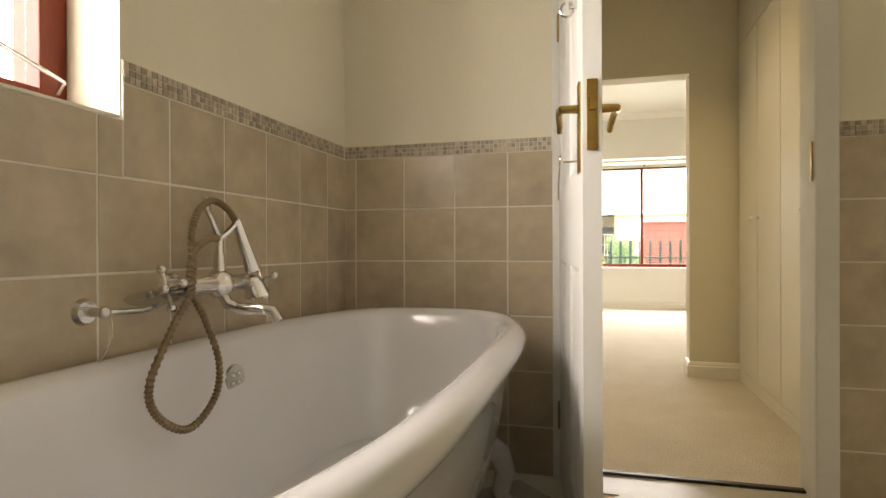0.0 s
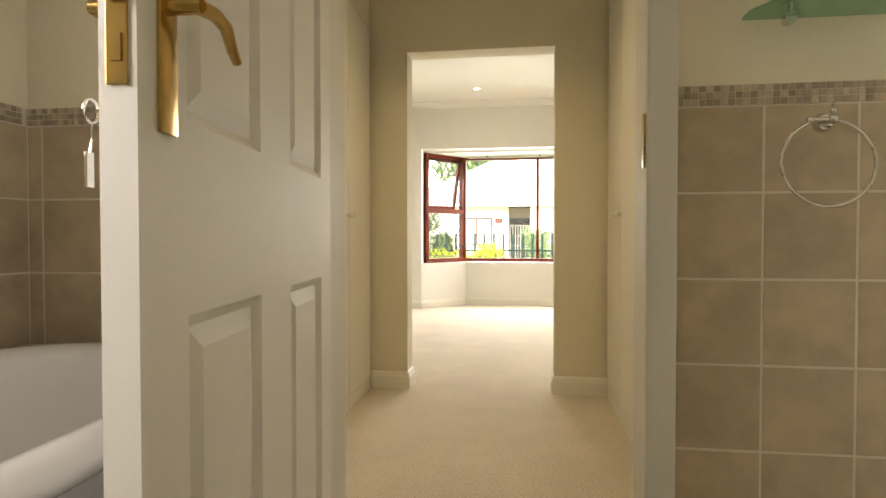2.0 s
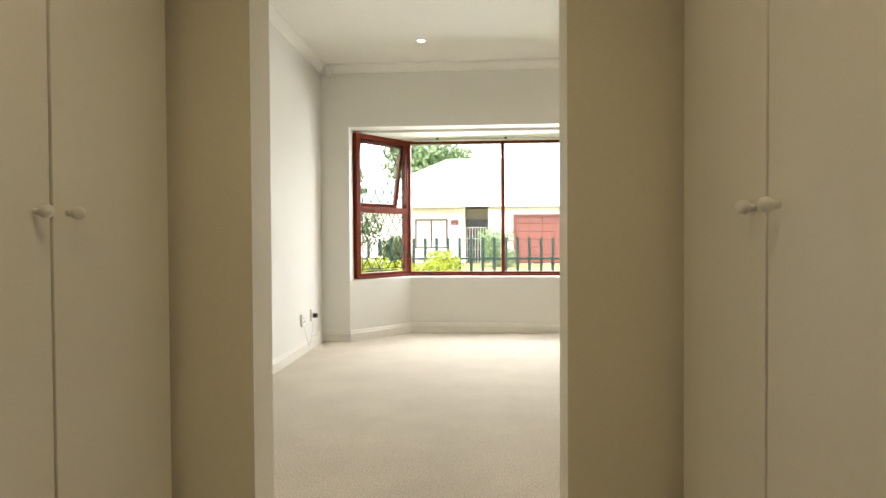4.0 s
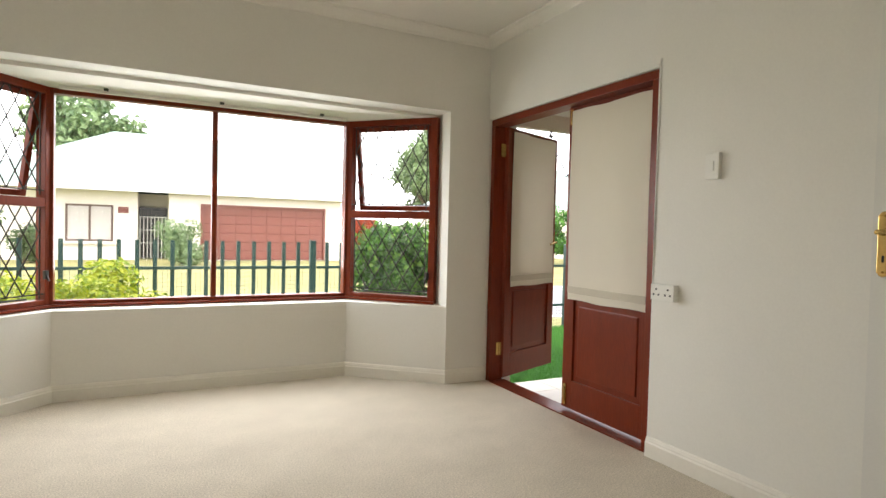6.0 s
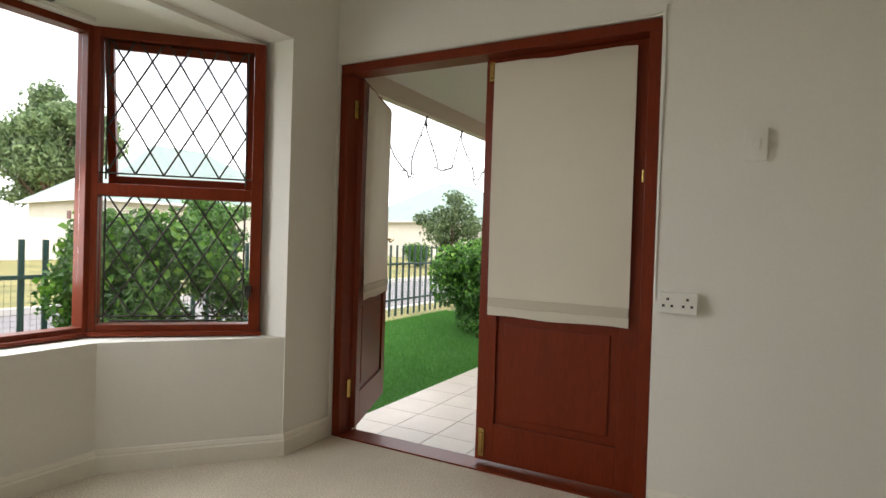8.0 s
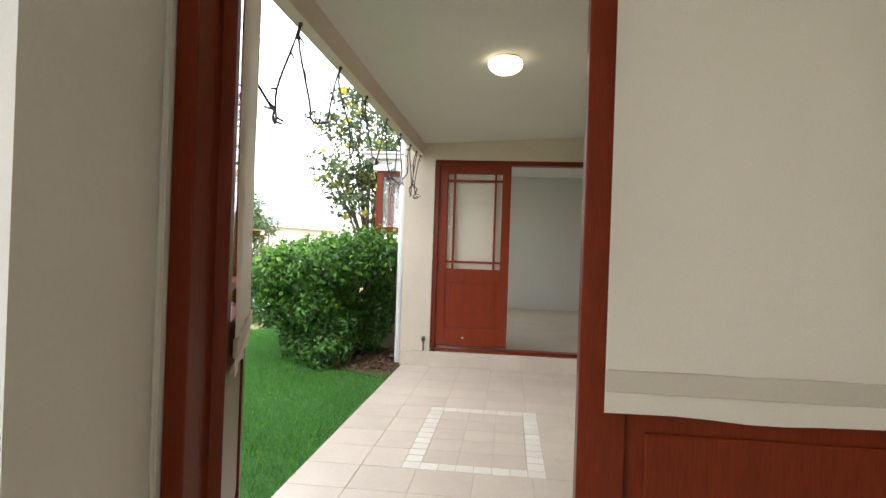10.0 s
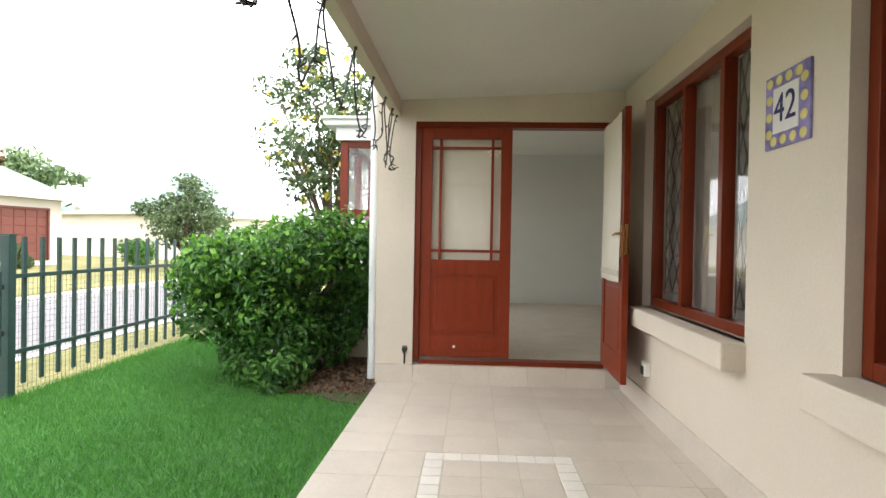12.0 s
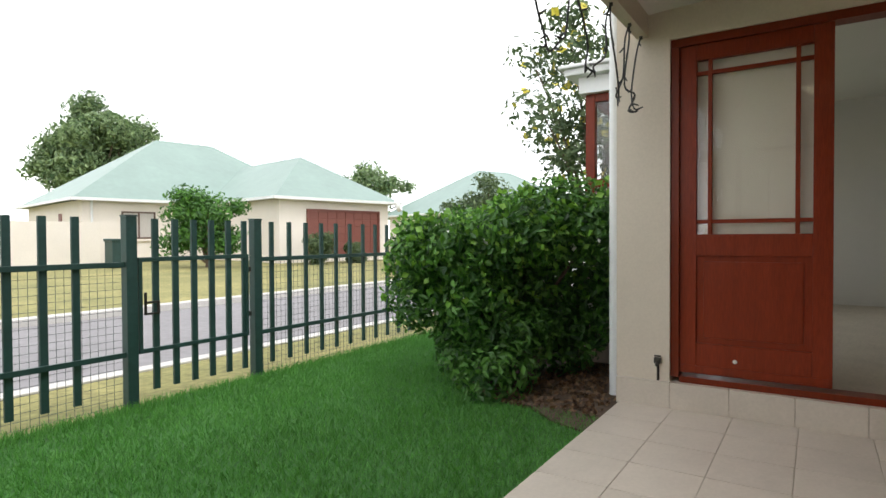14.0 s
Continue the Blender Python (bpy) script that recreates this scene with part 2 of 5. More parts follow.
HEDGE_LEAF = leaf_material("hedge_leaves", (0.02, 0.075, 0.016), (0.12, 0.30, 0.045))
HEDGE_TIP = leaf_material("young_hedge_leaves", (0.09, 0.26, 0.02), (0.22, 0.42, 0.055))
# leaf colours lightened, so that distance haze is painted into them
HAZY_GUM_LEAF = leaf_material("hazy_gum_leaves", (0.075, 0.143, 0.06), (0.285, 0.39, 0.18))
GOLD_LEAF = leaf_material("golden_leaves", (0.16, 0.27, 0.015), (0.5, 0.52, 0.03))
OLIVE_LEAF = leaf_material("olive_green_leaves", (0.04, 0.08, 0.03), (0.14, 0.2, 0.08))
FLOWER = leaf_material("white_petals", (0.7, 0.7, 0.66), (0.8, 0.75, 0.74))
YELLOW_FLOWER = leaf_material("yellow_petals", (0.7, 0.6, 0.05), (0.8, 0.7, 0.15))

# ---- building helpers ----


def box(bm, x0, y0, z0, x1, y1, z1, bev=0.0):
    m = Matrix.Translation(((x0 + x1) / 2, (y0 + y1) / 2, (z0 + z1) / 2)) @ Matrix.Diagonal((abs(x1 - x0), abs(y1 - y0), abs(z1 - z0), 1))
    r = bmesh.ops.create_cube(bm, size=1, matrix=m)
    if bev:
        es = {e for v in r["verts"] for e in v.link_edges}
        bmesh.ops.bevel(bm, geom=list(es), offset=bev, segments=2, affect='EDGES', profile=0.6)
    return bm


def boxes(*rows, bev=0.0):
    bm = bmesh.new()
    for r in rows:
        box(bm, *r, bev=bev)
    return bm


def rod(bm, a, b, r0, r1=None, seg=10):
    a, b = Vector(a), Vector(b)
    d = b - a
    m = Matrix.Translation((a + b) / 2) @ d.to_track_quat("Z", "Y").to_matrix().to_4x4()
    bmesh.ops.create_cone(bm, cap_ends=True, segments=seg, radius1=r0, radius2=r0 if r1 is None else r1, depth=d.length, matrix=m)
    return bm


def ball(bm, c, r, seg=12):
    bmesh.ops.create_uvsphere(bm, u_segments=seg, v_segments=max(6, seg // 2), radius=r, matrix=Matrix.Translation(c))
    return bm


def tube(bm, pts, r, seg=8):
    """A pipe along a line of points."""
    pts = [Vector(p) for p in pts]
    rings = []
    up = Vector((0.13, 0.31, 0.94)).normalized()
    for i, p in enumerate(pts):
        d = (pts[min(i + 1, len(pts) - 1)] - pts[max(i - 1, 0)]).normalized()
        u = d.cross(up)
        if u.length < 1e-3:
            u = d.cross(Vector((1, 0, 0)))
        u.normalize()
        w = d.cross(u)
        rr = r(i / (len(pts) - 1)) if callable(r) else r
        rings.append([bm.verts.new(p + rr * (math.cos(a) * u + math.sin(a) * w)) for a in [2 * math.pi * k / seg for k in range(seg)]])
    for a, b in zip(rings, rings[1:]):
        for k in range(seg):
            bm.faces.new((a[k], a[(k + 1) % seg], b[(k + 1) % seg], b[k]))
    bm.faces.new(list(reversed(rings[0])))
    bm.faces.new(rings[-1])
    return bm


def prism(bm, pts, z0, z1):
    """An upright block over an outline of (x, y)."""
    lo = [bm.verts.new((x, y, z0)) for x, y in pts]
    hi = [bm.verts.new((x, y, z1)) for x, y in pts]
    n = len(pts)
    for k in range(n):
        bm.faces.new((lo[k], lo[(k + 1) % n], hi[(k + 1) % n], hi[k]))
    bm.faces.new(list(reversed(lo)))
    bm.faces.new(hi)
    bmesh.ops.recalc_face_normals(bm, faces=bm.faces[:])
    return bm


def mesh_of(name, bm, mat, smooth=False):
    me = bpy.data.meshes.new(name)
    bmesh.ops.recalc_face_normals(bm, faces=bm.faces[:])
    bm.to_mesh(me)
    bm.free()
    if smooth:
        for p in me.polygons:
            p.use_smooth = True
        me.set_sharp_from_angle(angle=radians(40))
    me.materials.append(mat)
    return me


def part(name, bm, mat, parent, label="", smooth=False):
    ob = new(name, mesh_of(name, bm, mat, smooth))
    ob.parent = parent
    if label:
        tagged(ob, label)
    return ob


def thing(name, label, category, group="", m=None):
    ob = new(name)
    ob.empty_display_size = 0.1
    if m is not None:
        ob.matrix_basis = m
    return tagged(ob, label, category, group)


def structure(name, bm, mat, label, category, smooth=False):
    return tagged(new(name, mesh_of(name, bm, mat, smooth)), label, category, kind="structure")


def solo(name, bm, mat, label, category, group="", m=None, smooth=False, kind=""):
    ob = tagged(new(name, mesh_of(name, bm, mat, smooth)), label, category, group, kind)
    if m is not None:
        ob.matrix_basis = m
    return ob


def piece(name, me, parent, m):
    ob = new(name, me)
    ob.parent = parent
    ob.matrix_basis = m
    return ob


def along(p0, p1, z=0.0):
    """A pose at p0 whose x runs towards p1."""
    return pose(p0[0], p0[1], z, 0, 0, math.degrees(math.atan2(p1[1] - p0[1], p1[0] - p0[0])))


def from_arrays(name, verts, faces, mat):
    me = bpy.data.meshes.new(name)
    me.from_pydata(verts.tolist() if hasattr(verts, "tolist") else verts, [], faces.tolist() if hasattr(faces, "tolist") else faces)
    me.materials.append(mat)
    return me


def leaves_mesh(name, centres, normals, size, mat, rng, narrow=0.5):
    """Many folded leaves, one island each."""
    n = len(centres)
    a = rng.normal(size=(n, 3))
    nn = normals + 0.75 * rng.normal(size=(n, 3))
    nn /= np.linalg.norm(nn, axis=1, keepdims=True) + 1e-9
    u = np.cross(nn, a)
    u /= np.linalg.norm(u, axis=1, keepdims=True) + 1e-9
    w = np.cross(nn, u)
    s = (size * rng.uniform(0.6, 1.35, n))[:, None]
    tip, tail = centres + u * s, centres - u * s
    l = centres + w * s * narrow + nn * s * 0.18
    r = centres - w * s * narrow + nn * s * 0.18
    verts = np.stack([tail, r, tip, l], axis=1).reshape(-1, 3)
    i = np.arange(n) * 4
    faces = np.concatenate([np.stack([i, i + 1, i + 2], 1), np.stack([i, i + 2, i + 3], 1)])
    return from_arrays(name, verts, faces, mat)


def clump_points(rng, blobs, per, shell=0.72):
    """Leaf places scattered in the outer part of overlapping clumps of (x, y, z, rx, ry, rz)."""
    cs, ns = [], []
    for x, y, z, rx, ry, rz in blobs:
        d = rng.normal(size=(per, 3))
        d /= np.linalg.norm(d, axis=1, keepdims=True)
        rad = shell + (1.08 - shell) * rng.random(per)[:, None]
        cs.append(np.array((x, y, z)) + d * rad * np.array((rx, ry, rz)))
        ns.append(d + np.array((0, 0, 0.35)))
    return np.concatenate(cs), np.concatenate(ns)


def blobs_in(rng, c, r, count, small):
    """Clumps spread over an uneven crown."""
    out = []
    for _ in range(count):
        d = rng.normal(size=3)
        d /= np.linalg.norm(d)
        k = rng.uniform(0.25, 0.85)
        p = np.array(c) + d * k * np.array(r)
        q = small * rng.uniform(0.7, 1.35)
        out.append((p[0], p[1], p[2], q, q, q * 0.8))
    return out

# ---- structure ----
H = 2.72            # ceiling
XL, XR = -0.87, 2.93  # bedroom side walls
BL, BY = -0.744, 2.03  # bathroom left and front wall faces
OPL, OPR, OPY, OPI = 0.03, 0.937, 3.995, 4.15  # opening between dressing passage and bedroom
BAYY = 7.96
PX, PY = 0.41, 0.22  # the patio stands off the bedroom's grid by this much

# bathroom
floor_bath = structure("floor_bathroom", boxes((BL - 0.3, -2.4, -0.2, 2.6, 2.10, -0.008)), GROUT, "tiled bathroom floor with diagonal tiles", "floor")
wall_bath_left = structure("wall_bath_left", boxes((BL - 0.3, -2.4, -0.2, BL, -0.45, H), (BL - 0.3, 0.807, -0.2, BL, 2.15, H), (BL - 0.3, -0.45, -0.2, BL, 0.807, 1.2), (BL - 0.3, -0.45, 2.15, BL, 0.807, H)), CREAM, "cream bathroom wall with tiled dado", "wall")
wall_bath_front = structure("wall_bath_front", boxes((BL, BY, -0.2, 0.175, 2.15, H), (1.105, BY, -0.2, 2.6, 2.15, H), (0.175, BY, 2.07, 1.105, 2.15, H)), CREAM, "cream bathroom wall with tiled dado round the doorway", "wall")
structure("wall_bath_right", boxes((2.4, -2.4, -0.2, 2.6, BY, H)), CREAM, "plain cream bathroom wall", "wall")
structure("wall_bath_back", boxes((BL, -2.4, -0.2, 2.4, -2.2, H)), CREAM, "plain cream bathroom wall", "wall")
structure("ceiling_bathroom", boxes((BL - 0.3, -2.4, H, 2.6, 2.15, H + 0.12)), CEIL, "white bathroom ceiling", "ceiling")

# dressing passage and bedroom
structure("floor", boxes((-0.9, 2.10, -0.2, 2.0, OPY, 0.0), (XL - 0.2, OPY, -0.2, XR + 0.03, 8.75, 0.0)), CARPET, "beige short-pile carpet with faint tracks", "floor")
structure("wall_passage_left", boxes((-1.0, 2.15, 0, -0.85, OPY, H)), CREAM, "plain cream passage wall", "wall")
structure("wall_passage_right", boxes((1.95, 2.15, 0, 2.1, OPY, H)), CREAM, "plain cream passage wall", "wall")
structure("ceiling_passage", boxes((-1.0, 2.15, H, 2.1, 4.1, H + 0.12)), CEIL, "white passage ceiling", "ceiling")
for row in ((-1.0, OPY, 0, OPL, OPI, H), (OPR, OPY, 0, XR, OPI, H), (OPL, OPY, 2.1, OPR, OPI, H)):
    structure("wall_opening", boxes(row), CREAM, "cream wall with a plain doorless opening", "wall")
structure("wall_room_left", boxes((XL - 0.25, OPI, 0, XL, 8.2, H)), WHITE_ROOM, "off-white bedroom wall", "wall")
DY0, DY1, DZ = 6.245, 7.945, 2.085
structure("wall_room_right", boxes((XR, OPI, 0, XR + 0.25, DY0, H), (XR, DY0, DZ, XR + 0.25, DY1, H), (XR, DY1, -0.4, XR + 0.25, 8.2, H)
), WHITE_ROOM, "off-white bedroom wall with french doors", "wall")
for row in ((XL, BAYY, 0, -0.586, 8.16, H), (2.578, BAYY, 0, XR, 8.16, H), (-0.586, BAYY, 2.115, 2.578, 8.16, H)):
    structure("wall_bay", boxes(row), WHITE_ROOM, "off-white wall with bay opening", "wall")
bm = bmesh.new()
prism(bm, [(-0.586, 7.965), (-0.05, 8.505), (1.945, 8.505), (2.578, 7.965), (2.578, 8.17), (2.09, 8.78), (-0.17, 8.78), (-0.586, 8.17)], -0.4, 0.6)
structure("wall_bay_apron", bm, WHITE_ROOM, "off-white low wall under the bay window", "wall")
bm = bmesh.new()
prism(bm, [(-0.62, 8.16), (2.6, 8.16), (2.13, 8.86), (-0.21, 8.86)], 2.09, 2.22)
structure("ceiling_bay", bm, CEIL, "white bay soffit with curtain track", "ceiling")
structure("ceiling", boxes((XL - 0.25, 4.1, H, XR + 0.25, 8.2, H + 0.12)), CEIL, "white bedroom ceiling", "ceiling")


def moulding(path, z0, profile, inward):
    """Skirting or cornice along a line of points; profile rows are (out, up)."""
    bm = bmesh.new()
    n = len(path)
    cols = []
    for i in range(n):
        p = Vector(path[i])
        d0 = (p - Vector(path[i - 1])).normalized() if i else None
        d1 = (Vector(path[i + 1]) - p).normalized() if i < n - 1 else None
        d0, d1 = d0 or d1, d1 or d0
        n0, n1 = Vector((-d0.y, d0.x)) * inward, Vector((-d1.y, d1.x)) * inward
        k = (n0 + n1)
        k = k / max(0.2, k.dot(n0))
        cols.append([bm.verts.new((p.x + k.x * o, p.y + k.y * o, z0 + u)) for o, u in profile])
    for a, b in zip(cols, cols[1:]):
        for j in range(len(profile) - 1):
            bm.faces.new((a[j], b[j], b[j + 1], a[j + 1]))
    bm.faces.new(cols[0])
    bm.faces.new(list(reversed(cols[-1])))
    return bm


SKIRT = [(0.0, 0.0), (0.018, 0.0), (0.018, 0.075), (0.013, 0.083), (0.013, 0.09), (0.007, 0.104), (0.0, 0.108)]
CORNICE = [(0.0, -0.075), (0.012, -0.07), (0.02, -0.055), (0.05, -0.02), (0.065, -0.012), (0.068, 0.0), (0.0, 0.0)]


def skirting(path, inward=1):
    structure("baseboard", moulding(path, 0, SKIRT, inward), TRIM, "cream painted moulded skirting board", "baseboard")


skirting([(XR, DY0 - 0.003), (XR, OPI)], -1)
skirting([(XR, BAYY), (2.578, BAYY), (1.945, 8.505), (-0.05, 8.505), (-0.586, BAYY), (XL, BAYY), (XL, OPI), (OPL - 0.0, OPI)], 1)
skirting([(OPL, OPI), (OPL, OPY), (-0.2, OPY)], 1)
skirting([(1.30, OPY), (OPR, OPY), (OPR, OPI), (XR, OPI)], 1)
structure("cornice", moulding([(XL, OPI), (XL, BAYY), (XR, BAYY), (XR, OPI), (XL, OPI)], H, CORNICE, -1), CEIL, "white plaster cornice", "cornice")

# ---- french doors ----


def glazed_leaf(parent, w=0.78, h=2.02, blind=True, tone=WOOD, shade_side=-1):
    """A half-glazed door leaf in the x-z plane, hinge at x=0, inside towards shade_side in y."""
    t = 0.022
    bm = boxes((0, -t, 0.01, 0.095, t, h), (w - 0.095, -t, 0.01, w, t, h), (0.095, -t, 0.01, w - 0.095, t, 0.2), (0.095, -t, 0.735, w - 0.095, t, 0.865), (0.095, -t, h - 0.095, w - 0.095, t, h), bev=0.003)
    leaf = part("leaf", bm, tone, parent)
    bm = boxes((0.09, -0.008, 0.19, w - 0.09, 0.008, 0.745))
    box(bm, 0.135, -0.016, 0.235, w - 0.135, 0.016, 0.70, bev=0.007)
    part("panel", bm, tone, leaf)
    x0, x1, z0, z1 = 0.095, w - 0.095, 0.865, h - 0.095
    bm = bmesh.new()
    for x in (x0 + 0.062, x1 - 0.085):
        box(bm, x, -0.014, z0, x + 0.024, 0.014, z1, bev=0.003)
    for z in (z0 + 0.065, z1 - 0.09):
        box(bm, x0, -0.0132, z, x1, 0.0132, z + 0.024, bev=0.003)
    part("glazing_bars", bm, tone, leaf)
    pane = part("pane", boxes((x0, -0.002, z0, x1, 0.002, z1)), GLASS, leaf)
    pane.visible_shadow = False
    if blind:
        bm = bmesh.new()
        y = shade_side * (t + 0.016)
        cols, rows = 10, 14
        grid = [[bm.verts.new((0.055 + (w - 0.105) * i / cols, y + 0.004 * math.sin(i * 1.9 + j * 0.23) * (1 if 0 < i < cols else 1.6), 1.985 - 1.245 * j / rows + 0.004 * math.sin(i * 0.9))) for i in range(cols + 1)] for j in range(rows + 1)]
        for j in range(rows):
            for i in range(cols):
                bm.faces.new((grid[j][i], grid[j][i + 1], grid[j + 1][i + 1], grid[j + 1][i]))
        part("blind", bm, BLIND, parent, "cream cloth blind fixed over the glass", smooth=True)
        part("hem", boxes((0.056, y - 0.006, 0.785, w - 0.052, y + 0.006, 0.83), bev=0.003), HEM, parent, "stitched hem of the blind")
    return leaf


def butt_hinge(parent, x, y, z):
    bm = boxes((x - 0.024, y - 0.004, z - 0.05, x + 0.024, y + 0.004, z + 0.05), bev=0.001)
    rod(bm, (x, y, z - 0.052), (x, y, z + 0.052), 0.006)
    part("hinge", bm, BRASS, parent, "brass butt hinge")


def door_frame(parent, y0, y1, x0, x1, top, tone):
    part("frame_head", boxes((x0, y0, top - 0.05, x1, y1, top), bev=0.003), tone, parent)
    for a in (y0, y1 - 0.05):
        part("frame_jamb", boxes((x0, a, 0.0, x1, a + 0.05, top - 0.052), bev=0.003), tone, parent)
    part("threshold", boxes((x0 + 0.0, y0 + 0.051, -0.03, x1 + 0.02, y1 - 0.051, 0.008), bev=0.003), tone, parent, "worn wooden threshold")


fd = thing("french_door", "red-brown varnished half-glazed french doors, one leaf open onto the patio", "french door")
door_frame(fd, DY0 + 0.003, DY1 - 0.003, XR + 0.012, XR + 0.135, DZ - 0.003, WOOD)
shut = new("closed_leaf")
shut.parent = fd
shut.matrix_basis = pose(3.045, 6.30, 0.015, 0, 0, 90)
glazed_leaf(shut, 0.785, 2.015, shade_side=1)
bm = boxes((0.735, 0.022, 1.90, 0.765, 0.032, 2.0), (0.742, 0.032, 1.915, 0.758, 0.038, 1.985), bev=0.002)
part("flush_bolt", bm, BRASS, shut, "brass flush bolt")
part("flush_bolt", boxes((0.735, 0.022, 0.03, 0.765, 0.032, 0.17), (0.742, 0.032, 0.05, 0.758, 0.038, 0.15), bev=0.002), BRASS, shut, "brass flush bolt")
part("catch", boxes((0.012, 0.022, 1.385, 0.022, 0.028, 1.44), bev=0.002), BRASS, shut, "small brass catch")
wide = new("open_leaf")
wide.parent = fd
wide.matrix_basis = along((3.045, 7.885), (3.757, 8.178), 0.015)
glazed_leaf(wide, 0.772, 2.015, shade_side=-1)
bm = boxes((0.772, -0.012, 0.95, 0.776, 0.012, 1.17), bev=0.001)
box(bm, 0.774, -0.007, 1.08, 0.79, 0.007, 1.11)
rod(bm, (0.72, -0.02, 1.1), (0.72, -0.075, 1.1), 0.009)
rod(bm, (0.72, -0.07, 1.1), (0.62, -0.07, 1.085), 0.008)
box(bm, 0.70, -0.028, 0.93, 0.74, -0.022, 1.17, bev=0.002)
part("lock", bm, BRASS, wide, "brass mortice lock and lever")
for z in (0.26, 1.845):
    butt_hinge(fd, 3.022, 7.888, z)

d2 = thing("patio_door", "red-brown half-glazed double doors, one leaf open outwards", "french door", m=pose(PX, PY, 0))
d2y0, d2y1 = 6.16, 7.862
door_frame(d2, d2y0, d2y1, 7.70, 7.82, 2.085, WOOD)
l2 = new("closed_leaf")
l2.parent = d2
l2.matrix_basis = pose(7.745, 7.812, 0.02, 0, 0, -90)
glazed_leaf(l2, 0.79, 2.015, blind=True, shade_side=1, tone=WOOD_LIGHT)
part("weatherboard", boxes((0.02, -0.03, 0.02, 0.77, -0.0225, 0.06), bev=0.002), WOOD_LIGHT, l2)
bm = ball(bmesh.new(), (0.31, -0.024, 0.105), 0.013)
part("stop_knob", bm, PLASTIC, l2)
l3 = new("open_leaf")
l3.parent = d2
l3.matrix_basis = along((7.68, 6.222), (6.90, 6.252), 0.02)
glazed_leaf(l3, 0.79, 2.015, blind=True, shade_side=-1, tone=WOOD_LIGHT)
bm = boxes((0.79, -0.012, 0.95, 0.794, 0.012, 1.17), bev=0.001)
box(bm, 0.725, -0.03, 0.93, 0.765, -0.022, 1.17, bev=0.002)
rod(bm, (0.745, -0.02, 1.1), (0.745, -0.07, 1.1), 0.009)
rod(bm, (0.745, -0.066, 1.1), (0.64, -0.066, 1.09), 0.008)
part("lock", bm, BRASS, l3, "brass lever handle")

# ---- bay window ----
bay = thing("bay_window", "three-sided bay window in red-brown timber with burglar bars", "window")
WZ0, WZ1 = 0.605, 2.09
P = [(-0.575, 8.13), (-0.10, 8.72), (2.01, 8.72), (2.565, 8.13)]


def lattice(w, h, pitch_x, pitch_z, r=0.0047):
    """Diamond bars clipped to a rectangle, with a border rod."""
    bm = bmesh.new()
    for s in (1, -1):
        k = -math.ceil(h / pitch_z) - 1
        while k * pitch_x < w + h / pitch_z * pitch_x:
            # line x = k*pitch_x + s*z*pitch_x/pitch_z (shifted for the falling set)
            base = k * pitch_x
            slope = s * pitch_x / pitch_z
            zs = [0.0, h]
            for lim in (0.0, w):
                z = (lim - base) / slope
                if 0 < z < h:
                    zs.append(z)
            zs = sorted(z for z in zs if -1e-6 <= base + slope * z <= w + 1e-6)
            if len(zs) >= 2 and zs[-1] - zs[0] > 0.02:
                rod(bm, (base + slope * zs[0], 0, zs[0]), (base + slope * zs[-1], 0.002 * s, zs[-1]), r, seg=5)
            k += 1
    rod(bm, (0, 0, -0.03), (0, 0, h), r, seg=5)
    rod(bm, (w, 0, -0.03), (w, 0, h), r, seg=5)
    rod(bm, (-0.06, 0, 0.0), (w + 0.06, 0, 0.0), r, seg=5)
    return bm


def side_window(p0, p1, open_angle):
    w = math.dist(p0, p1)
    side = new("side_window")
    side.parent = bay
    side.matrix_basis = along(p0, p1, 0)
    d = 0.04
    bm = boxes((0.0, -d, WZ0, 0.055, d, WZ1), (w - 0.055, -d, WZ0, w, d, WZ1), (0.055, -d, WZ0, w - 0.055, d, WZ0 + 0.055), (0.055, -d, WZ1 - 0.05, w - 0.055, d, WZ1), (0.055, -d, 1.285, w - 0.055, d, 1.345), bev=0.004)
    box(bm, -0.01, -d - 0.03, WZ0 + 0.001, w + 0.01, -d, WZ0 + 0.022, bev=0.004)
    part("window_frame", bm, WOOD, side)
    pane = part("pane", boxes((0.05, -0.002, WZ0 + 0.05, w - 0.05, 0.002, 1.29)), GLASS, side)
    pane.visible_shadow = False
    sash = new("sash")
    sash.parent = side
    sash.matrix_basis = pose(0, 0.012, WZ1 - 0.052, open_angle, 0, 0)
    h = WZ1 - 0.052 - 1.347
    part("sash_frame", boxes((0.06, -0.018, -h, 0.098, 0.018, 0), (w - 0.098, -0.018, -h, w - 0.06, 0.018, 0), (0.098, -0.018, -h, w - 0.098, 0.018, -h + 0.04), (0.098, -0.018, -0.036, w - 0.098, 0.018, 0), bev=0.003), WOOD, sash)
    pane = part("pane", boxes((0.096, -0.002, -h + 0.038, w - 0.096, 0.002, -0.034)), GLASS, sash)
    pane.visible_shadow = False
    for z0, z1 in ((WZ0 + 0.095, 1.285), (1.395, WZ1 - 0.052)):
        g = part("burglar_bars", lattice(w - 0.17, z1 - z0, (w - 0.17) / 5, (z1 - z0) / 2.9), DARK_METAL, side, "black diamond burglar bars")
        g.matrix_basis = pose(0.085, -0.025, z0)
    bm = boxes((w - 0.075, -0.06, 0.80, w - 0.045, -0.04, 0.86), bev=0.003)
    rod(bm, (w - 0.06, -0.055, 0.83), (w - 0.06, -0.075, 0.79), 0.006)
    part("window_catch", bm, DARK_METAL, side)
    bm = rod(bmesh.new(), (0.12, -0.045, WZ0 + 0.075), (w - 0.2, -0.045, WZ0 + 0.075), 0.006)
    part("stay", bm, DARK_METAL, side)


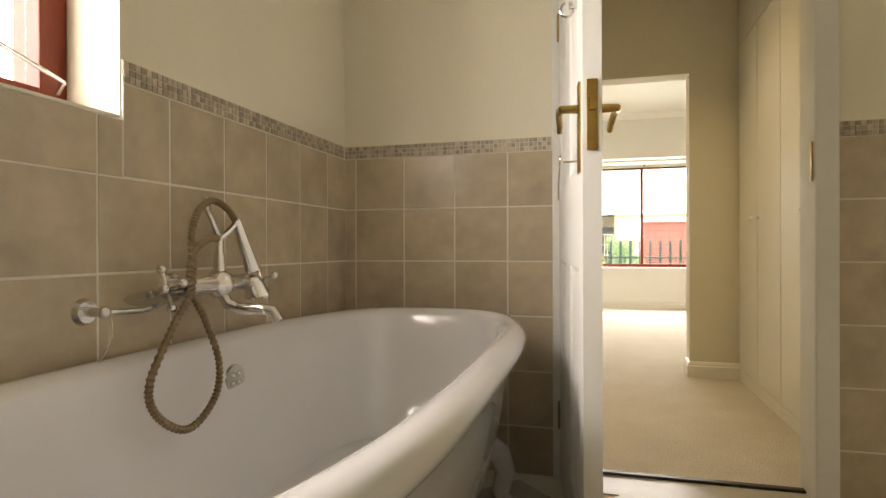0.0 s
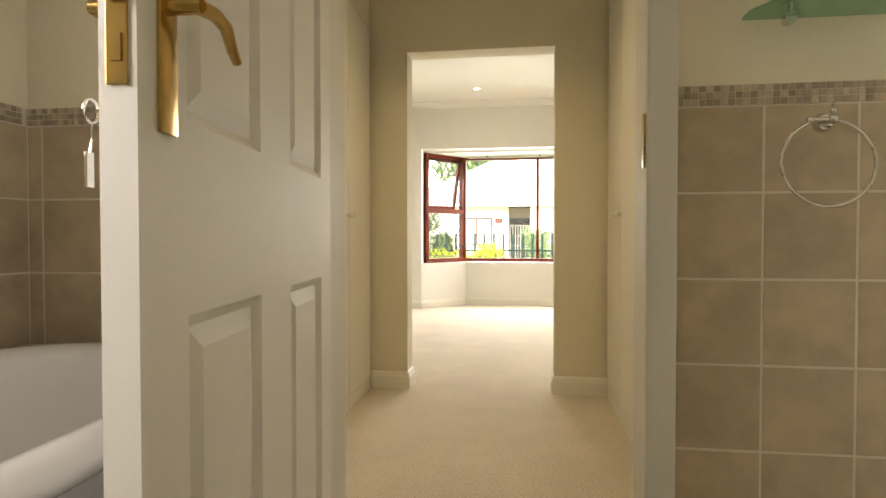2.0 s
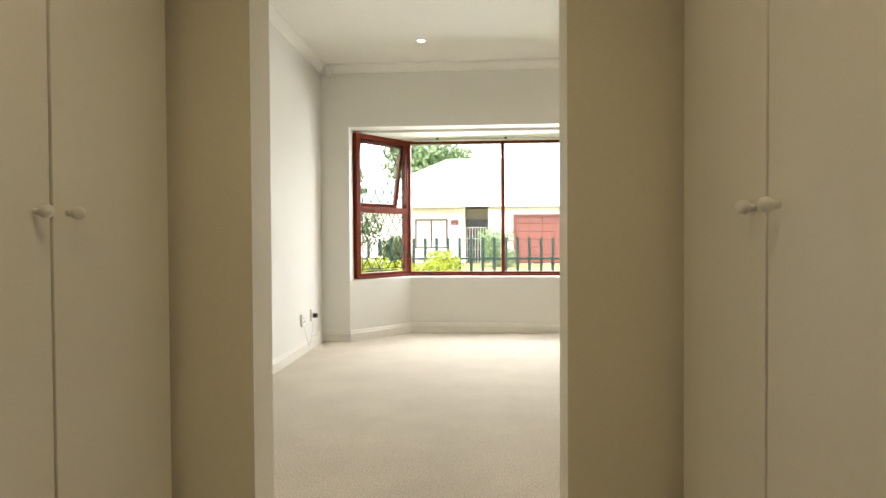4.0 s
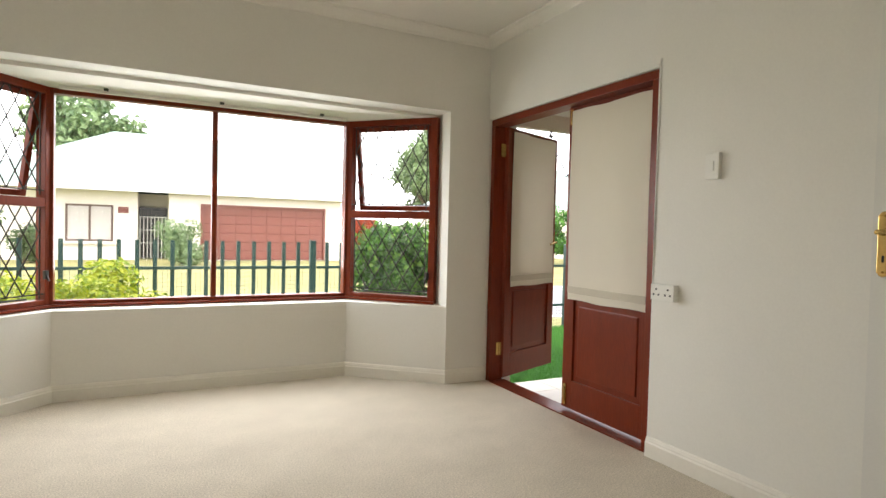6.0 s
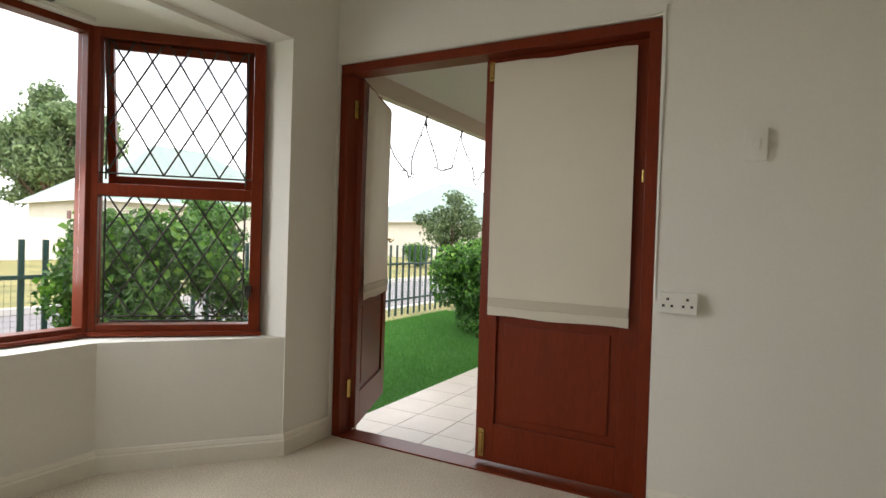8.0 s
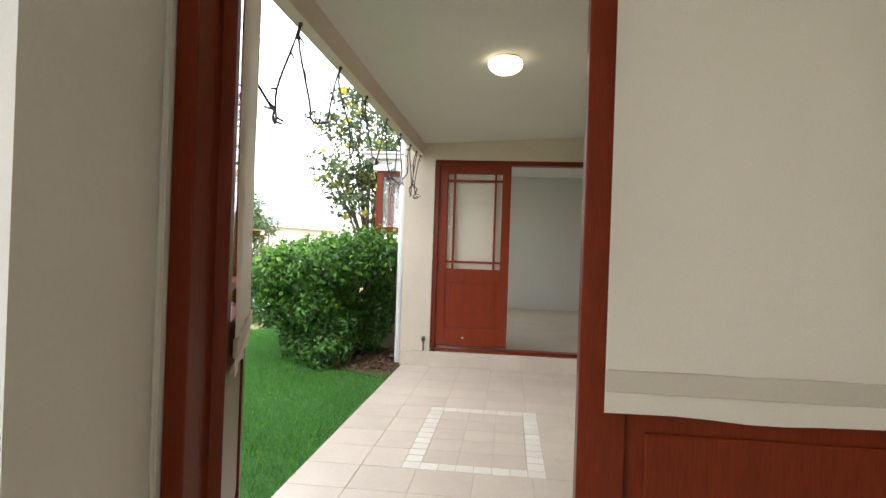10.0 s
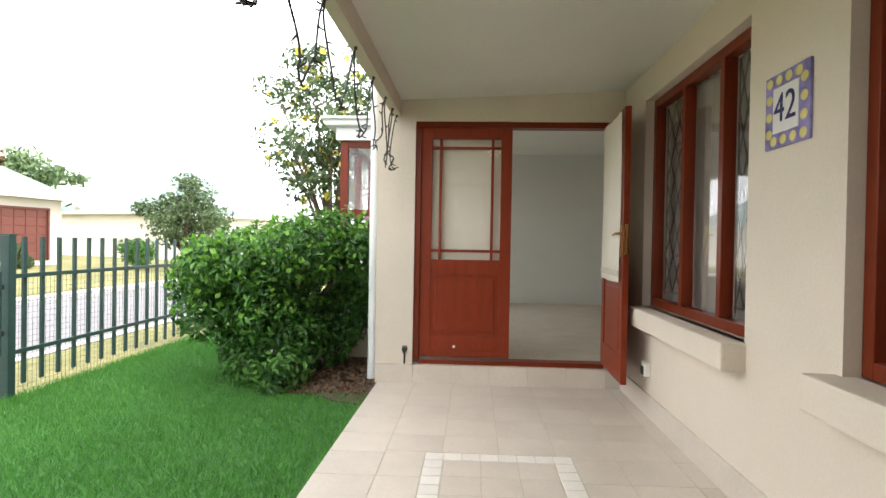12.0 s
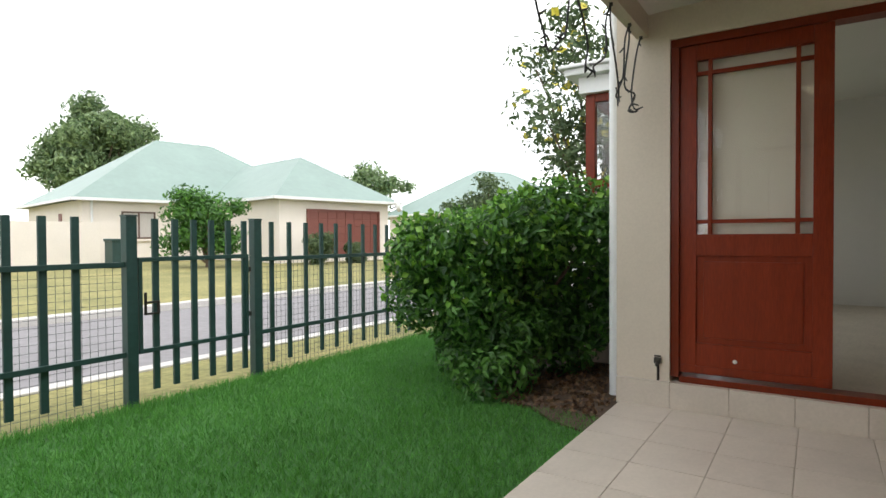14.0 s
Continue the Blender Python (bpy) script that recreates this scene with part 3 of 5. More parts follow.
side_window(P[0], P[1], 10)
side_window(P[2], P[3], 9)
for k in (1, 2):
    part("corner_post", boxes((P[k][0] - 0.038, P[k][1] - 0.045, WZ0, P[k][0] + 0.038, P[k][1] + 0.045, WZ1), bev=0.004), WOOD, bay)
bm = boxes((P[1][0], 8.68, WZ0, P[2][0], 8.76, WZ0 + 0.045), (P[1][0], 8.68, WZ1 - 0.035, P[2][0], 8.76, WZ1), bev=0.004)
box(bm, P[1][0], 8.65, WZ0 + 0.001, P[2][0], 8.68, WZ0 + 0.02, bev=0.004)
part("window_frame", bm, WOOD, bay)
part("mullion", boxes((0.936, 8.69, WZ0 + 0.046, 0.974, 8.75, WZ1 - 0.036), bev=0.004), WOOD, bay)
for a, b in ((P[1][0] + 0.04, 0.935), (0.975, P[2][0] - 0.04)):
    pane = part("pane", boxes((a, 8.718, WZ0 + 0.045, b, 8.722, WZ1 - 0.035)), GLASS, bay)
    pane.visible_shadow = False
for x in (0.25, 0.98, 1.72):
    part("track_bracket", boxes((x - 0.014, 8.50, 2.075, x + 0.014, 8.53, 2.09), bev=0.002), DARK_METAL, bay)
part("curtain_track", boxes((-0.02, 8.56, 2.066, 1.94, 8.585, 2.0895), bev=0.002), PLASTIC, bay, "white curtain track")

# ---- bathroom door ----
bd = thing("bathroom_door", "white six-panel moulded door standing open, brass lever handle", "door", m=along((0.2, 1.99), (0.312, 1.042), 0.0))
DW = 0.955


def panel_door(parent, w, h, mat, cuts, t=0.021):
    a, b, c, d = cuts[0] * w, cuts[1] * w, cuts[2] * w, cuts[3] * w
    zs = [(0.23, 0.85), (1.10, 1.60), (1.70, h - 0.12)]
    bm = boxes((0, -t, 0.012, a, t, h), (b, -t, 0.012, c, t, h), (d, -t, 0.012, w, t, h), bev=0.0)
    zedge = [0.012] + [v for z in zs for v in z] + [h]
    for x0, x1 in ((a, b), (c, d)):
        for k in range(0, len(zedge), 2):
            box(bm, x0, -t, zedge[k], x1, t, zedge[k + 1])
    leaf = part("leaf", bm, mat, parent)
    for x0, x1 in ((a, b), (c, d)):
        for z0, z1 in zs:
            bm = boxes((x0, -0.006, z0, x1, 0.006, z1))
            for s in (-1, 1):
                q = [(x0, z0), (x1, z0), (x1, z1), (x0, z1)]
                r = [(x0 + 0.018, z0 + 0.018), (x1 - 0.018, z0 + 0.018), (x1 - 0.018, z1 - 0.018), (x0 + 0.018, z1 - 0.018)]
                u = [(x0 + 0.05, z0 + 0.05), (x1 - 0.05, z0 + 0.05), (x1 - 0.05, z1 - 0.05), (x0 + 0.05, z1 - 0.05)]
                rings = [[bm.verts.new((x, s * yy, z)) for x, z in ring] for ring, yy in ((q, t), (r, 0.0085), (u, 0.017))]
                for ra, rb in zip(rings, rings[1:]):
                    for k in range(4):
                        bm.faces.new((ra[k], ra[(k + 1) % 4], rb[(k + 1) % 4], rb[k]))
                bm.faces.new(rings[-1])
            part("door_panel", bm, mat, leaf)
    return leaf


panel_door(bd, DW, 2.03, DOOR_WHITE, (0.115, 0.40, 0.59, 0.88))


def lever(parent, x, y, z, side, name="door_handle"):
    """A brass lever on its long plate, on the face at y."""
    s = side
    bm = boxes((x - 0.02, y, z - 0.15, x + 0.02, y + s * 0.006, z + 0.06), bev=0.002)
    rod(bm, (x, y, z), (x, y + s * 0.045, z), 0.011, 0.009)
    tube(bm, [(x, y + s * 0.041, z), (x - 0.03, y + s * 0.046, z + 0.003), (x - 0.07, y + s * 0.045, z), (x - 0.10, y + s * 0.041, z - 0.018), (x - 0.118, y + s * 0.041, z - 0.03)], lambda k: 0.010 - 0.003 * k)
    part(name, bm, BRASS, parent, "brass lever handle on a long plate", smooth=True)


lever(bd, DW - 0.06, 0.021, 1.222, 1)
lever(bd, DW - 0.06, -0.021, 1.222, -1)
bm = boxes((DW, -0.012, 1.115, DW + 0.003, 0.012, 1.275), bev=0.001)
box(bm, DW + 0.002, -0.007, 1.205, DW + 0.012, 0.007, 1.235)
box(bm, DW + 0.002, -0.006, 1.14, DW + 0.005, 0.006, 1.17)
part("lock_plate", bm, BRASS, bd, "brass lock plate in the door edge")
bm = rod(bmesh.new(), (DW - 0.06, -0.027, 1.10), (DW - 0.06, -0.06, 1.10), 0.003)
tube(bm, [(DW - 0.06 + 0.014 * math.cos(a), -0.068 - 0.0, 1.10 + 0.014 * math.sin(a)) for a in np.linspace(0, 6.28, 14)], 0.002, 6)
tube(bm, [(DW - 0.06, -0.068, 1.086), (DW - 0.062, -0.069, 1.07), (DW - 0.06, -0.07, 1.05)], 0.002, 6)
box(bm, DW - 0.067, -0.073, 1.01, DW - 0.053, -0.069, 1.052, bev=0.001)
part("keys", bm, CHROME, bd, "small key on a ring")
bm = rod(bmesh.new(), (DW - 0.14, -0.021, 1.50), (DW - 0.14, -0.04, 1.50), 0.012)
tube(bm, [(DW - 0.14, -0.045 - 0.016 * math.sin(a), 1.488 + 0.016 * math.cos(a)) for a in np.linspace(0.2, 5.6, 14)], 0.004, 8)
part("robe_hook", bm, CHROME, bd, "small chrome robe hook", smooth=True)
for z in (0.25, 1.75):
    butt_hinge(bd, 0.0, -0.0225, z)
bm = boxes((0.152, 1.995, -0.05, 0.21, 2.16, 2.06), (1.058, 1.995, -0.05, 1.134, 2.16, 2.06), (0.152, 1.995, 2.06, 1.134, 2.16, 2.115), bev=0.006)
dfr = structure("door_1", bm, DOOR_WHITE, "white painted steel door frame", "door frame")
part("strike_plate", boxes((1.052, 2.012, 1.13, 1.0575, 2.03, 1.27), bev=0.001), BRASS, dfr)
part("threshold_strip", boxes((0.21, 2.085, -0.006, 1.057, 2.115, 0.006), bev=0.003), DARK_METAL, dfr)

# white panel door in the bedroom's side wall
wd = thing("bedroom_door", "white moulded panel door standing open against the wall", "door", m=pose(2.884, 5.167, 0, 0, 0, -90))
panel_door(wd, 0.83, 2.03, DOOR_WHITE, (0.13, 0.45, 0.55, 0.87))
bm = boxes((0.019, -0.028, 1.068, 0.06, -0.021, 1.278), bev=0.003)
for z in (1.072, 1.274):
    rod(bm, (0.0395, -0.0215, z), (0.0395, -0.0275, z), 0.0165, seg=16)
    ball(bm, (0.0395, -0.0285, z), 0.004, 8)
rod(bm, (0.0395, -0.026, 1.215), (0.0395, -0.075, 1.215), 0.012, 0.009)
tube(bm, [(0.0395, -0.07, 1.215), (0.07, -0.076, 1.217), (0.11, -0.075, 1.214), (0.145, -0.07, 1.2), (0.16, -0.07, 1.19)], lambda k: 0.010 - 0.003 * k)
part("door_handle", bm, BRASS, wd, "brass lever on a keyhole plate")
part("keyhole", boxes((0.036, -0.0295, 1.108, 0.043, -0.0275, 1.132)), BLACK, wd)

# ---- cupboards ----


def cupboard(label, m, width, knob_right):
    """A tall built-in unit of one door with a top door; front at y=0, body behind."""
    c = thing("built_in_cupboard", label, "cupboard", "passage cupboards", m)
    part("body", boxes((0.002, 0.018, 0.0, width - 0.002, 0.55, H - 0.006)), CUPBOARD, c)
    part("plinth", boxes((0.0, 0.0, 0.0, width, 0.017, 0.075), bev=0.003), CUPBOARD, c)
    d = part("door", boxes((0.003, -0.004, 0.082, width - 0.003, 0.016, 2.24), bev=0.003), CUPBOARD, c)
    part("top_door", boxes((0.003, -0.004, 2.248, width - 0.003, 0.016, H - 0.03), bev=0.003), CUPBOARD, c)
    x = width - 0.045 if knob_right else 0.045
    bm = rod(bmesh.new(), (x, -0.004, 1.07), (x, -0.02, 1.07), 0.007)
    ball(bm, (x, -0.028, 1.07), 0.015)
    part("knob", bm, PLASTIC, d, "round white knob", smooth=True)
    return c


for k, (y, r) in enumerate(((2.155, True), (2.605, False), (3.055, True), (3.505, False))):
    cupboard("tall cream built-in cupboard with round knob", pose(1.245, y + 0.45, 0, 0, 0, -90), 0.448, not r)
    cupboard("tall cream built-in cupboard with round knob", pose(-0.2, y, 0, 0, 0, 90), 0.448, r)

# ---- bathtub ----
tub = thing("bathtub", "white roll-top bathtub on claw feet against the tiled wall", "bathtub", m=pose(-0.306, 0.926, -0.008) @ Matrix.Diagonal((1.085, 1.135, 1.04, 1)))


def tub_section(u):
    """Outline of the tub in plan: a long rounded box, u in 0..1 round."""
    a = 2 * math.pi * u
    c, s = math.cos(a), math.sin(a)
    e = 0.62
    return Vector((abs(c) ** e * math.copysign(1, c), abs(s) ** e * math.copysign(1, s)))


def tub_shell():
    bm = bmesh.new()
    n = 96
    # rows: half width, half length, height, shift towards the foot
    rows = [(0.04, 0.2, 0.19), (0.20, 0.60, 0.185), (0.255, 0.70, 0.21), (0.272, 0.73, 0.26), (0.29, 0.76, 0.32), (0.303, 0.78, 0.41), (0.315, 0.80, 0.50), (0.324, 0.812, 0.57)]
    # the rolled rim: most of a circle, then back under to the outer skin
    for k in range(14):
        a = math.radians(165 - k * 20)
        rows.append((0.365 + 0.039 * math.cos(a), 0.86 + 0.039 * math.cos(a), 0.608 + 0.036 * math.sin(a)))
    rows += [(0.352, 0.845, 0.55), (0.346, 0.838, 0.48), (0.334, 0.82, 0.39), (0.318, 0.80, 0.30), (0.30, 0.775, 0.235), (0.275, 0.735, 0.18), (0.22, 0.64, 0.15), (0.04, 0.2, 0.145)]
    rings = []
    for hw, hl, z in rows:
        ring = []
        for k in range(n):
            p = tub_section(k / n)
            ring.append(bm.verts.new((p.x * hw, p.y * hl, z)))
        rings.append(ring)
    for a, b in zip(rings, rings[1:]):
        for k in range(n):
            bm.faces.new((a[k], a[(k + 1) % n], b[(k + 1) % n], b[k]))
    bm.faces.new(rings[0])
    bm.faces.new(list(reversed(rings[-1])))
    return bm


part("shell", tub_shell(), ENAMEL, tub, smooth=True)
for sx in (-1, 1):
    for sy in (-1, 1):
        bm = tube(bmesh.new(), [(sx * 0.235, sy * 0.60, 0.24), (sx * 0.275, sy * 0.645, 0.20), (sx * 0.295, sy * 0.67, 0.13), (sx * 0.28, sy * 0.66, 0.07), (sx * 0.285, sy * 0.67, 0.03)], lambda k: 0.045 - 0.022 * k, 10)
        ball(bm, (sx * 0.29, sy * 0.675, 0.03), 0.03)
        part("claw_foot", bm, ENAMEL, tub, smooth=True)
bm = rod(bmesh.new(), (-0.336, 0.158, 0.525), (-0.315, 0.158, 0.525), 0.043, 0.037, seg=24)
for k in range(4):
    ball(bm, (-0.316, 0.158 + 0.016 * math.cos(k * 1.57 + 0.78), 0.525 + 0.016 * math.sin(k * 1.57 + 0.78)), 0.008, 8)
flow = part("overflow", bm, CHROME, tub, "chrome overflow cover", smooth=True)
part("overflow_hole", rod(bmesh.new(), (-0.3185, 0.158, 0.525), (-0.3165, 0.158, 0.525), 0.021, seg=20), BLACK, flow, "dark slotted hole")

mix = thing("bath_mixer", "chrome wall bath mixer with hand shower and coiled hose", "tap", m=pose(BL + 0.008, 1.045, 0.805) @ Matrix.Scale(1.08, 4))
for dy in (-0.085, 0.085):
    bm = rod(bmesh.new(), (0, dy, 0), (0.014, dy, 0), 0.033, 0.026, 20)
    rod(bm, (0.012, dy, 0), (0.07, dy, 0), 0.016, seg=16)
    part("wall_union", bm, CHROME, mix, smooth=True)
bm = rod(bmesh.new(), (0.075, -0.13, 0), (0.075, 0.13, 0), 0.021, seg=16)
ball(bm, (0.075, 0, 0), 0.036, 16)
rod(bm, (0.075, 0, 0.02), (0.075, 0, 0.075), 0.016, 0.012, 14)
part("body", bm, CHROME, mix, smooth=True)
bm = tube(bmesh.new(), [(0.08, 0, -0.02), (0.10, 0, -0.05), (0.13, 0.005, -0.06), (0.18, 0.01, -0.06), (0.215, 0.015, -0.065), (0.228, 0.017, -0.09)], 0.014, 12)
part("spout", bm, CHROME, mix, smooth=True)
for dy in (-0.135, 0.135):
    s = math.copysign(1, dy)
    bm = rod(bmesh.new(), (0.075, dy, 0), (0.075, dy + s * 0.04, 0), 0.012, 0.009, 12)
    for k in range(4):
        a = k * math.pi / 2 + 0.3
        e = (0.075 + 0.044 * math.cos(a), dy + s * 0.045, 0.044 * math.sin(a))
        rod(bm, (0.075, dy + s * 0.045, 0), e, 0.005, seg=8)
        ball(bm, e, 0.011, 8)
    ball(bm, (0.075, dy + s * 0.05, 0), 0.011, 10)
    part("cross_handle", bm, CHROME, mix, smooth=True)
bm = rod(bmesh.new(), (0.075, 0.0, 0.07), (0.075, 0.0, 0.115), 0.01)
tube(bm, [(0.075, 0, 0.11), (0.075, -0.03, 0.16), (0.075, -0.045, 0.18), (0.075, -0.05, 0.21)], 0.008)
tube(bm, [(0.075, 0, 0.11), (0.08, 0.03, 0.13), (0.085, 0.05, 0.15), (0.085, 0.055, 0.165)], 0.008)
part("cradle", bm, CHROME, mix, smooth=True)
bm = rod(bmesh.new(), (0.085, 0.055, 0.16), (0.1, 0.105, 0.03), 0.012, 0.02, 14)
ball(bm, (0.1, 0.105, -0.005), 0.024, 14)
rod(bm, (0.10, 0.105, 0.0), (0.104, 0.118, -0.035), 0.024, 0.033, 18)
part("hand_shower", bm, CHROME, mix, smooth=True)
loop = [(0.085, 0.055, 0.165), (0.085, 0.015, 0.2), (0.085, -0.04, 0.215), (0.09, -0.095, 0.185), (0.095, -0.125, 0.12), (0.1, -0.13, 0.0), (0.105, -0.20, -0.09), (0.115, -0.275, -0.20), (0.13, -0.265, -0.27), (0.14, -0.19, -0.315), (0.135, -0.10, -0.27), (0.125, -0.07, -0.19), (0.11, -0.10, -0.08), (0.1, -0.135, 0.0), (0.095, -0.12, 0.08), (0.085, -0.06, 0.115), (0.078, -0.01, 0.12)]


def smooth_line(pts, steps):
    """Catmull-Rom through the points."""
    v = [Vector(p) for p in pts]
    v = [2 * v[0] - v[1]] + v + [2 * v[-1] - v[-2]]
    out = []
    for i in range(1, len(v) - 2):
        for k in range(steps):
            t = k / steps
            p0, p1, p2, p3 = v[i - 1:i + 3]
            out.append(0.5 * ((2 * p1) + (p2 - p0) * t + (2 * p0 - 5 * p1 + 4 * p2 - p3) * t * t + (3 * p1 - p0 - 3 * p2 + p3) * t ** 3))
    return out + [v[-2]]


pts = smooth_line([(x, y, z * 0.94) for x, y, z in loop], 24)
bm = tube(bmesh.new(), pts, lambda k: 0.0080 + 0.0018 * math.sin(k * len(pts) * 2.1), 8)
part("hose", bm, HOSE, mix, "ribbed bronze hose", smooth=True)

dish = thing("soap_dish", "clear soap dish in a chrome wall holder", "soap dish", m=pose(BL + 0.008, 0.70, 0.765))
bm = rod(bmesh.new(), (0, 0, 0), (0.012, 0, 0), 0.03, 0.024, 20)
rod(bm, (0.01, 0, 0), (0.05, 0.0, 0), 0.012, 0.009, 14)
ball(bm, (0.055, 0.0, 0), 0.014)
tube(bm, [(0.055, 0.0, 0), (0.055, 0.05, -0.004), (0.055, 0.10, -0.006), (0.06, 0.15, 0.0)], 0.007)
part("holder", bm, CHROME, dish, smooth=True)
bm = bmesh.new()
bmesh.ops.create_uvsphere(bm, u_segments=20, v_segments=10, radius=0.06, matrix=Matrix.Translation((0.07, 0.12, 0.02)) @ Matrix.Diagonal((0.8, 1.15, 0.3, 1)))
part("dish", bm, glass_material("clear_dish_glass", (0.86, 0.88, 0.85)), dish, smooth=True)
part("plug_chain", tube(bmesh.new(), smooth_line([(0.05, 0.02, -0.005), (0.06, 0.015, -0.05), (0.05, -0.005, -0.1), (0.035, -0.02, -0.135)], 8), lambda k: 0.0016 + 0.0009 * math.sin(k * 120), 6), CHROME, dish, "thin bead chain")

shelf = thing("glass_shelf", "greenish glass bathroom shelf with a chrome rail", "shelf", m=pose(1.62, BY, 1.5))
bm = bmesh.new()
prism(bm, [(-0.33, -0.012), (0.33, -0.012), (0.33, -0.06), (0.29, -0.135), (-0.29, -0.135), (-0.33, -0.06)], -0.004, 0.004)
part("shelf_board", bm, SHELF_GLASS, shelf)
for x in (-0.22, 0.22):
    bm = rod(bmesh.new(), (x, 0, -0.006), (x, -0.03, -0.006), 0.014, seg=14)
    rod(bm, (x, -0.02, -0.02), (x, -0.02, 0.03), 0.007)
    part("bracket", bm, CHROME, shelf, smooth=True)
bm = tube(bmesh.new(), [(-0.24, -0.012, 0.03), (-0.23, -0.10, 0.03), (-0.2, -0.115, 0.03), (0.2, -0.115, 0.03), (0.23, -0.10, 0.03), (0.24, -0.012, 0.03)], 0.0045)
part("rail", bm, CHROME, shelf, smooth=True)

ring = thing("towel_ring", "chrome towel ring on a turned wall mount", "towel ring", m=pose(1.482, BY - 0.008, 1.235))
bm = rod(bmesh.new(), (-0.0, 0, 0), (0, -0.014, 0), 0.024, 0.018, 20)
rod(bm, (0, -0.01, 0), (0, -0.05, 0), 0.009)
ball(bm, (0, -0.052, 0), 0.012)
ball(bm, (0, -0.052, 0.02), 0.008)
ball(bm, (0, -0.052, 0.036), 0.005)
rod(bm, (-0.045, -0.05, 0), (0.0, -0.05, 0), 0.006)
ball(bm, (-0.05, -0.05, 0), 0.009)
part("mount", bm, CHROME, ring, smooth=True)
bm = tube(bmesh.new(), [(-0.012 + 0.105 * math.cos(a), -0.055 + 0.01 * math.sin(a), -0.105 + 0.105 * math.sin(a)) for a in np.linspace(0, 2 * math.pi, 48)], 0.0045)
part("ring", bm, CHROME, ring, smooth=True)

bw = thing("bathroom_window", "red-brown timber window in a white tiled reveal", "window")
for y0, y1 in ((-0.45, -0.38), (0.16, 0.23), (0.735, 0.805)):
    part("window_frame", boxes((BL - 0.23, y0, 1.2, BL - 0.15, y1, 2.15), bev=0.004), WOOD, bw)
for z0, z1 in ((1.2, 1.265), (2.09, 2.15)):
    for y0, y1 in ((-0.379, 0.159), (0.231, 0.734)):
        part("window_frame", boxes((BL - 0.23, y0, z0, BL - 0.15, y1, z1), bev=0.004), WOOD, bw)
for y0, y1 in ((-0.379, 0.159), (0.231, 0.734)):
    pane = part("pane", boxes((BL - 0.192, y0, 1.265, BL - 0.188, y1, 2.09)), GLASS, bw)
    pane.visible_shadow = False
part("window_sill", boxes((BL - 0.149, -0.449, 1.2, BL + 0.004, 0.806, 1.208), bev=0.002), TRIM, bw)
bm = rod(bmesh.new(), (BL - 0.11, 0.25, 1.42), (BL - 0.11, 0.76, 1.28), 0.005)
rod(bm, (BL - 0.11, 0.76, 1.28), (BL - 0.14, 0.77, 1.26), 0.006)
part("window_stay", bm, CHROME, bw)

# ---- small fixtures in the bedroom ----


def wall_plate(name, label, category, x, y, z, w, h, sockets, face, deep=0.011):
    """A switch or socket plate on a side wall; face is +1 or -1 along x."""
    p = thing(name, label, category, m=pose(x, y, z))
    part("plate", boxes((0, -w / 2, -h / 2, face * deep, w / 2, h / 2), bev=0.003), PLASTIC, p)
    for k in range(sockets):
        for dy, dz in ((0, 0.016), (-0.016, -0.012), (0.016, -0.012)):
            yy = (k - (sockets - 1) / 2) * 0.075 + dy
            part("socket_hole", boxes((face * (deep - 0.0005), yy - 0.005, dz - 0.005, face * (deep + 0.0015), yy + 0.005, dz + 0.005)), BLACK, p)
    if not sockets:
        part("rocker", boxes((face * (deep - 0.001), -0.012, -0.022, face * (deep + 0.005), 0.012, 0.022), bev=0.002), PLASTIC, p)
    return p


wall_plate("light_switch", "white single light switch on the wall", "switch", XR, 5.885, 1.525, 0.075, 0.125, 0, -1, 0.022)
wall_plate("power_socket", "white double power socket with a thin cable", "socket", XR, 6.145, 0.893, 0.15, 0.085, 2, -1, 0.036)
wall_plate("power_socket", "white wall socket low on the bedroom wall", "socket", XL, 7.305, 0.30, 0.07, 0.11, 1, 1, 0.02)
plug_socket = wall_plate("phone_socket", "white wall socket with a dark plug and cable", "socket", XL, 7.577, 0.31, 0.07, 0.11, 0, 1, 0.02)
part("plug", boxes((0.025, -0.02, -0.022, 0.062, 0.02, 0.016), bev=0.006), DARK_METAL, plug_socket, "small dark plug")
solo("alarm_cable", tube(bmesh.new(), smooth_line([(XR - 0.004, 6.215, 0.893), (XR - 0.008, 6.235, 0.90), (XR - 0.004, 6.238, 1.0), (XR - 0.004, 6.236, 1.5), (XR - 0.005, 6.235, 2.08), (XR - 0.004, 6.30, 2.092), (XR - 0.004, 7.0, 2.09), (XR - 0.004, 7.86, 2.094), (XR - 0.004, 7.947, 2.06), (XR - 0.004, 7.95, 1.5), (XR - 0.004, 7.951, 0.6), (XR - 0.004, 7.95, 0.12)], 6), 0.0032, 6), PLASTIC, "thin white cable run round the door frame", "cable")
solo("wall_cable", tube(bmesh.new(), smooth_line([(XL + 0.012, 7.33, 0.26), (XL + 0.03, 7.35, 0.14), (XL + 0.035, 7.41, 0.06), (XL + 0.03, 7.48, 0.1), (XL + 0.028, 7.54, 0.2), (XL + 0.015, 7.57, 0.28)], 8), 0.003, 6), PLASTIC, "thin white cable hanging between sockets", "cable")
det = thing("motion_detector", "small white motion detector below the ceiling", "alarm sensor", m=pose(XL + 0.12, 7.88, 2.64))
part("housing", boxes((-0.03, -0.03, -0.045, 0.03, 0.03, 0.045), bev=0.01), PLASTIC, det)
part("arm", rod(bmesh.new(), (-0.02, 0.02, 0.02), (-0.098, 0.098, 0.05), 0.008), PLASTIC, det)
GLOW = emitting("lamp_glow", (1.0, 0.86, 0.62), 9)


